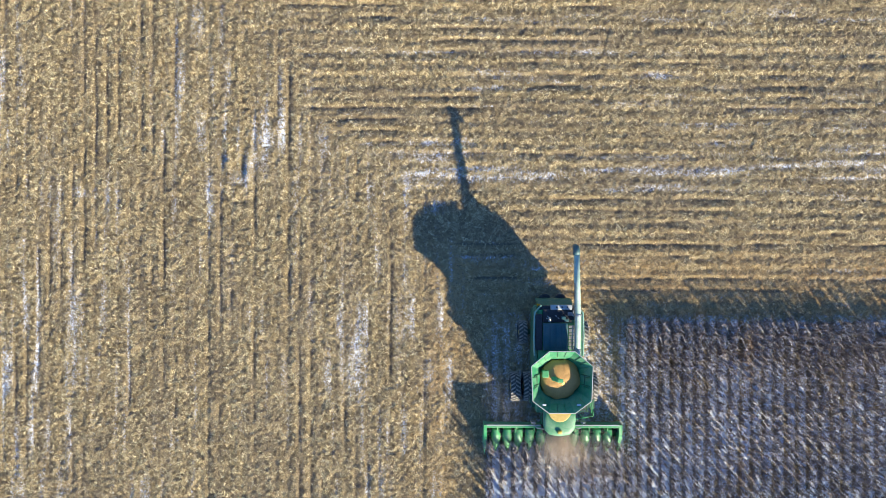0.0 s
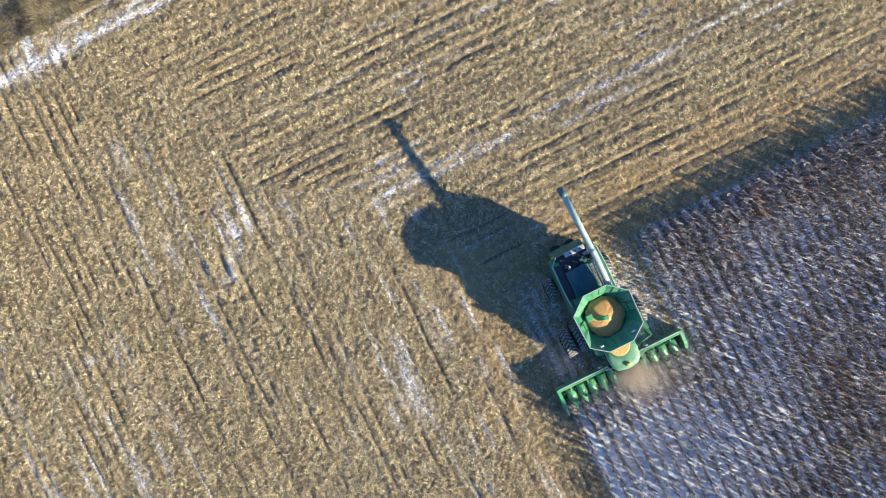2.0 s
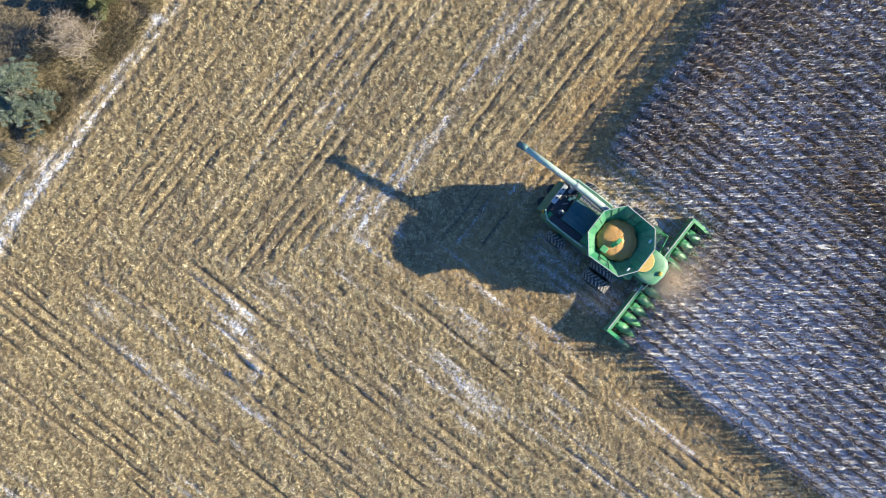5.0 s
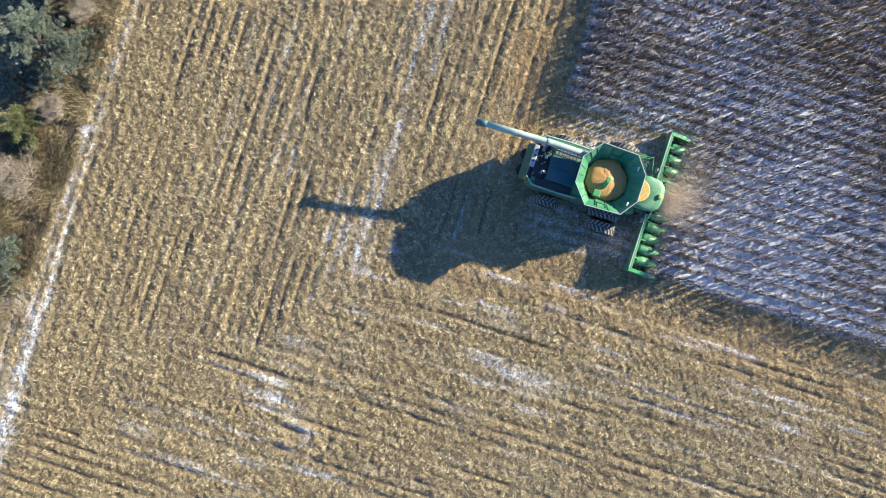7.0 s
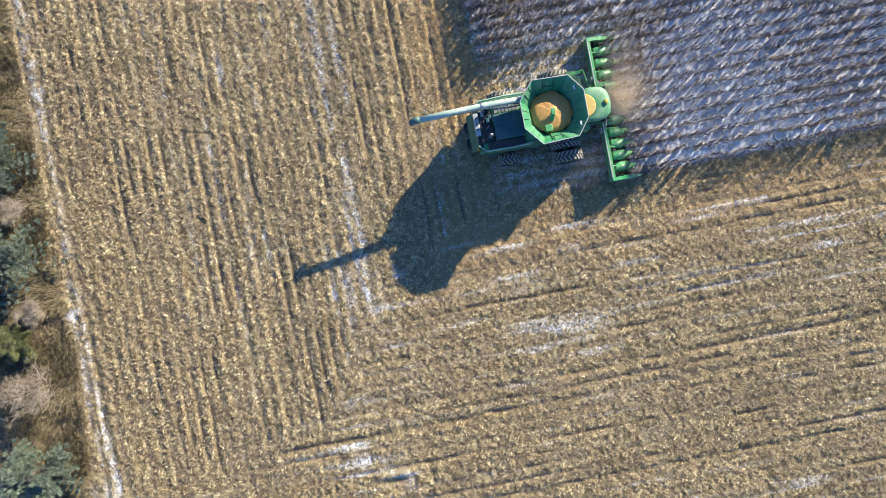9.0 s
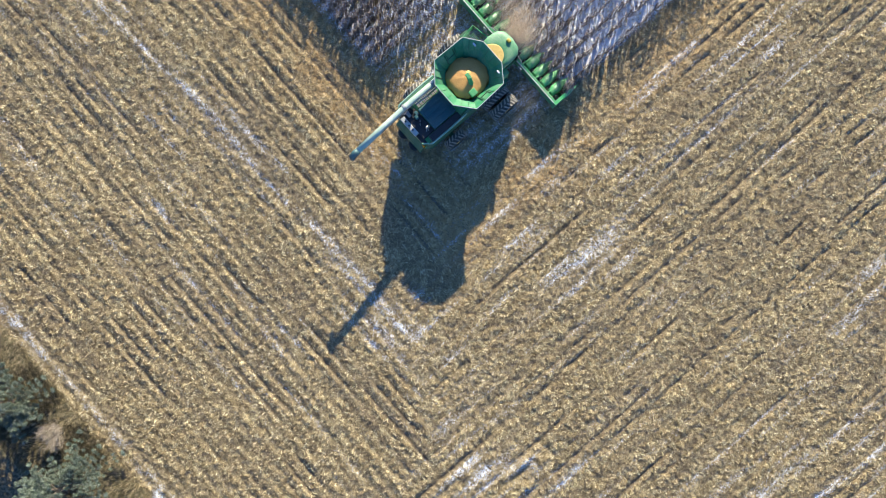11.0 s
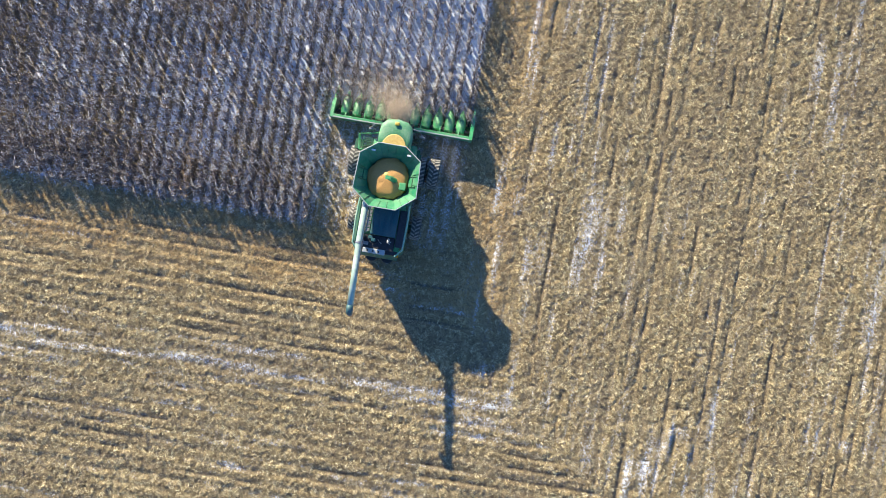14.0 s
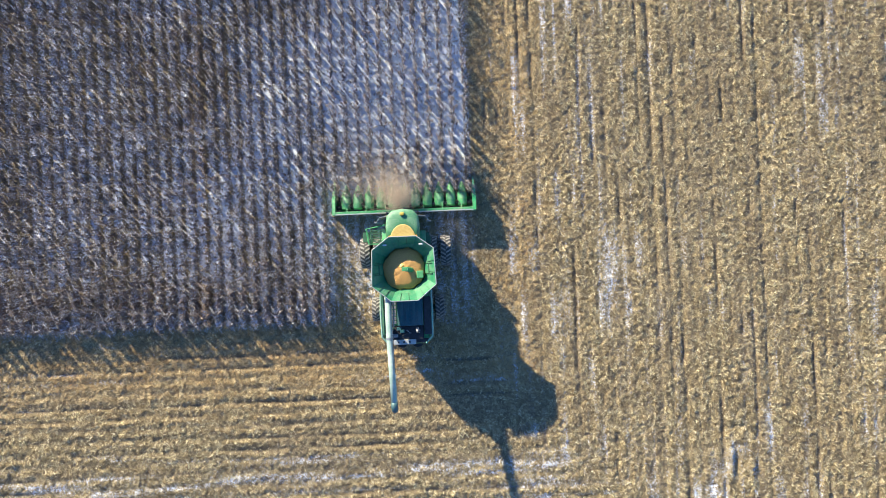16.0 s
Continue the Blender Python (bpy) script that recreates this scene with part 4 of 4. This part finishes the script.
def leafy(rng, centre, out, count, size, spread):
    """Small leaf blades round given points."""
    pick = rng.randint(0, len(centre), count)
    p = centre[pick] + rng.normal(0, spread, (count, 3))
    d = out[pick] + rng.normal(0, 0.45, (count, 3))
    d /= np.linalg.norm(d, axis=1)[:, None]
    s = np.cross(d, rng.normal(0, 1, (count, 3)))
    s /= np.linalg.norm(s, axis=1)[:, None]
    length, width = size * rng.uniform(0.6, 1.4, count), size * rng.uniform(0.24, 0.46, count)
    v = np.stack([p - s * width[:, None] * 0.5, p + s * width[:, None] * 0.5, p + d * length[:, None] + s * width[:, None] * 0.25, p + d * length[:, None] - s * width[:, None] * 0.25], 1)
    return v, np.arange(count * 4).reshape(-1, 4)


def evergreen(name, x, y, radius, height, seed, material, label, blades=15000, size=0.12):
    rng = np.random.RandomState(seed)
    t = new(name)
    t.location = (x, y, 0.0)
    trunk = B()
    tube(trunk, [(0, 0, -0.2), (0.03, 0.02, height * 0.5), (0, 0, height * 0.97)], [0.17, 0.10, 0.02], 10)
    part("trunk", trunk, BARK, t)
    limbs = B()
    centre, out = [], []
    level = 0.5
    while level < height - 0.15:
        share = 1 - level / height
        reach = radius * (0.12 + 0.95 * share**0.85)
        for k in range(int(4 + 5 * share)):
            a, r = rng.uniform(0, 2 * math.pi), reach * rng.uniform(0.65, 1.12)
            z = level + rng.uniform(-0.15, 0.15)
            tip = np.array([r * math.cos(a), r * math.sin(a), z + 0.12 * r - 0.10 * r * r / radius])
            if r > 0.5:
                tube(limbs, [(0, 0, z), tuple(tip * 0.5 + np.array([0, 0, z * 0.5 + 0.03])), tuple(tip)], [0.035, 0.022, 0.006], 5, False)
            for f in np.linspace(0.34, 1.0, 5):
                p = np.array([tip[0] * f, tip[1] * f, z + (tip[2] - z) * f])
                side = np.array([-math.sin(a), math.cos(a), 0])
                w = 0.30 * r * (1.08 - f) * 0.9
                for s in (-1, 0.0, 1):
                    centre.append(p + side * s * w)
                    out.append(np.array([math.cos(a), math.sin(a), 0.25]) + side * s * 0.8)
        level += 0.40
    part("limb", limbs, BARK, t)
    v, q = leafy(rng, np.array(centre), np.array(out), blades, size, 0.05)
    crown = new("crown", mesh_from("crown", v, q, material))
    crown.parent = t
    return tagged(t, label, "tree")


def bare_shrub(x, y, radius, height, seed, label):
    rng = random.Random(seed)
    t = new("bare_shrub")
    t.location = (x, y, 0.0)
    stems, twigs = B(), B()
    for k in range(10):
        a, r = rng.uniform(0, 2 * math.pi), radius * rng.uniform(0.2, 0.75)
        base = Vector((0.25 * math.cos(a), 0.25 * math.sin(a), -0.1))
        top = Vector((r * math.cos(a), r * math.sin(a), height * rng.uniform(0.6, 0.95)))
        bend = base.lerp(top, 0.5) + Vector((0, 0, 0.25))
        tube(stems, [base, bend, top], [0.045, 0.03, 0.012], 6, False)
        for j in range(26):
            f = rng.uniform(0.25, 1.0)
            p = base.lerp(bend, f * 2) if f < 0.5 else bend.lerp(top, f * 2 - 1)
            d = Vector((rng.gauss(0, 1), rng.gauss(0, 1), rng.uniform(0.0, 1.0))).normalized() * rng.uniform(0.4, 0.9) * radius * 0.5
            tube(twigs, [p, p + d], [0.012, 0.004], 3, False)
            for i in range(5):
                g = p + d * rng.uniform(0.3, 1)
                tube(twigs, [g, g + Vector((rng.gauss(0, 1), rng.gauss(0, 1), rng.uniform(-0.3, 1))).normalized() * rng.uniform(0.2, 0.5)], [0.007, 0.003], 3, False)
    part("stem", stems, BARK, t)
    part("twig", twigs, TWIG, t)
    return tagged(t, label, "shrub")


evergreen("spruce_tree", 5.0, 27.1, 3.3, 5.2, 71, SPRUCE, "bushy grey-green spruce at the edge of the field", 120000, 0.075)
evergreen("spruce_tree", 11.2, 26.7, 2.8, 4.6, 75, SPRUCE, "grey-green spruce among brown verge grass", 95000, 0.075)
evergreen("spruce_tree", -8.2, 27.1, 2.7, 4.6, 72, SPRUCE, "dark green spruce beside the snowy track", 95000, 0.075)
evergreen("cedar_tree", -0.2, 27.6, 1.9, 2.4, 73, CEDAR, "yellow-green cedar among bare shrubs", 32000, 0.09)
evergreen("cedar_tree", -12.6, 28.6, 1.6, 2.4, 74, CEDAR, "dull green cedar in rough snowy grass", 11000)
bare_shrub(-3.2, 26.5, 2.4, 2.4, 81, "bare grey-brown shrub with fine twigs")
bare_shrub(16.8, 26.4, 2.5, 2.8, 82, "bare pinkish-grey shrub on the field edge")
bare_shrub(20.8, 26.7, 2.2, 2.8, 84, "bare pinkish-grey thicket on the field edge")
bare_shrub(8.2, 26.0, 1.1, 1.4, 83, "low bare brown shrub between two spruces")
bare_shrub(1.6, 26.0, 1.1, 1.2, 85, "low dark bare shrub beside a spruce")


def build_verge():
    rng = np.random.RandomState(31)
    n = 170000
    x, y = rng.uniform(-24, 26, n), rng.uniform(23.8, 29.5, n)
    ok = (rng.rand(n) < verge(x, y) * step(vnoise(x / 0.9, y / 0.7, 51), 0.05, 0.6)) & (rng.rand(n) > 0.8 * (snow_cover(x, y) > 0.45))
    x, y = x[ok], y[ok]
    n = len(x)
    length = rng.uniform(0.2, 0.65, n)
    tilt = rng.uniform(0.1, 1.1, n)
    verts, quads = strips(rng, x, y, relief(x, y) + 0.5 * length * np.sin(tilt), length, rng.uniform(0.010, 0.030, n), 6.3 * vnoise(x / 1.6, y / 1.6, 52) + rng.normal(0, 0.7, n), tilt, 0.18 * length)
    tagged(new("verge_grass", mesh_from("verge_grass", verts, quads, GRASS)), "matted brown and olive grass under the trees", "grass", kind="stuff")


build_verge()


def build_dust():
    """Fine chaff and dust hanging over the header and drifting behind the machine."""
    rng = np.random.RandomState(90)
    ox, oy = MACHINE
    clouds = ((30000, ox + 1.2, oy - 5.2, 1.6, 1.5, 0.7, 0.4), (45000, ox + 0.6, oy - 4.8, 1.7, 0.7, 0.6, 0.4), (12000, ox + 2.2, oy - 5.0, 1.5, 1.5, 0.7, 0.4), (95000, ox + 0.2, oy - 4.35, 1.7, 0.42, 0.38, 0.4), (12000, ox + 0.7, oy - 5.4, 1.8, 0.55, 0.8, 0.4), (6000, ox + 1.8, oy - 5.6, 1.6, 1.2, 1.3, 0.4), (14000, ox - 3.0, oy - 2.0, 0.9, 0.9, 1.4, 0.35), (8000, ox - 0.6, oy + 8.5, 0.7, 2.4, 3.6, 0.4))
    pts = np.concatenate([np.stack([rng.normal(cx, sx, n), rng.normal(cy, sy, n), np.abs(rng.normal(cz, sz, n)) + 0.1], -1) for n, cx, cy, cz, sx, sy, sz in clouds])
    n = len(pts)
    d, s = rng.normal(0, 1, (n, 3)), rng.normal(0, 1, (n, 3))
    d = d / np.linalg.norm(d, axis=1)[:, None] * rng.uniform(0.003, 0.0075, n)[:, None]
    s = s / np.linalg.norm(s, axis=1)[:, None] * rng.uniform(0.003, 0.0075, n)[:, None]
    verts = np.stack([pts - d - s, pts + d - s, pts + d + s, pts - d + s], 1)
    ob = new("chaff_dust", mesh_from("chaff_dust", verts, np.arange(4 * n).reshape(-1, 4), DUST))
    tagged(ob, "tan chaff and dust hanging round the harvester", "dust", kind="stuff")


build_dust()
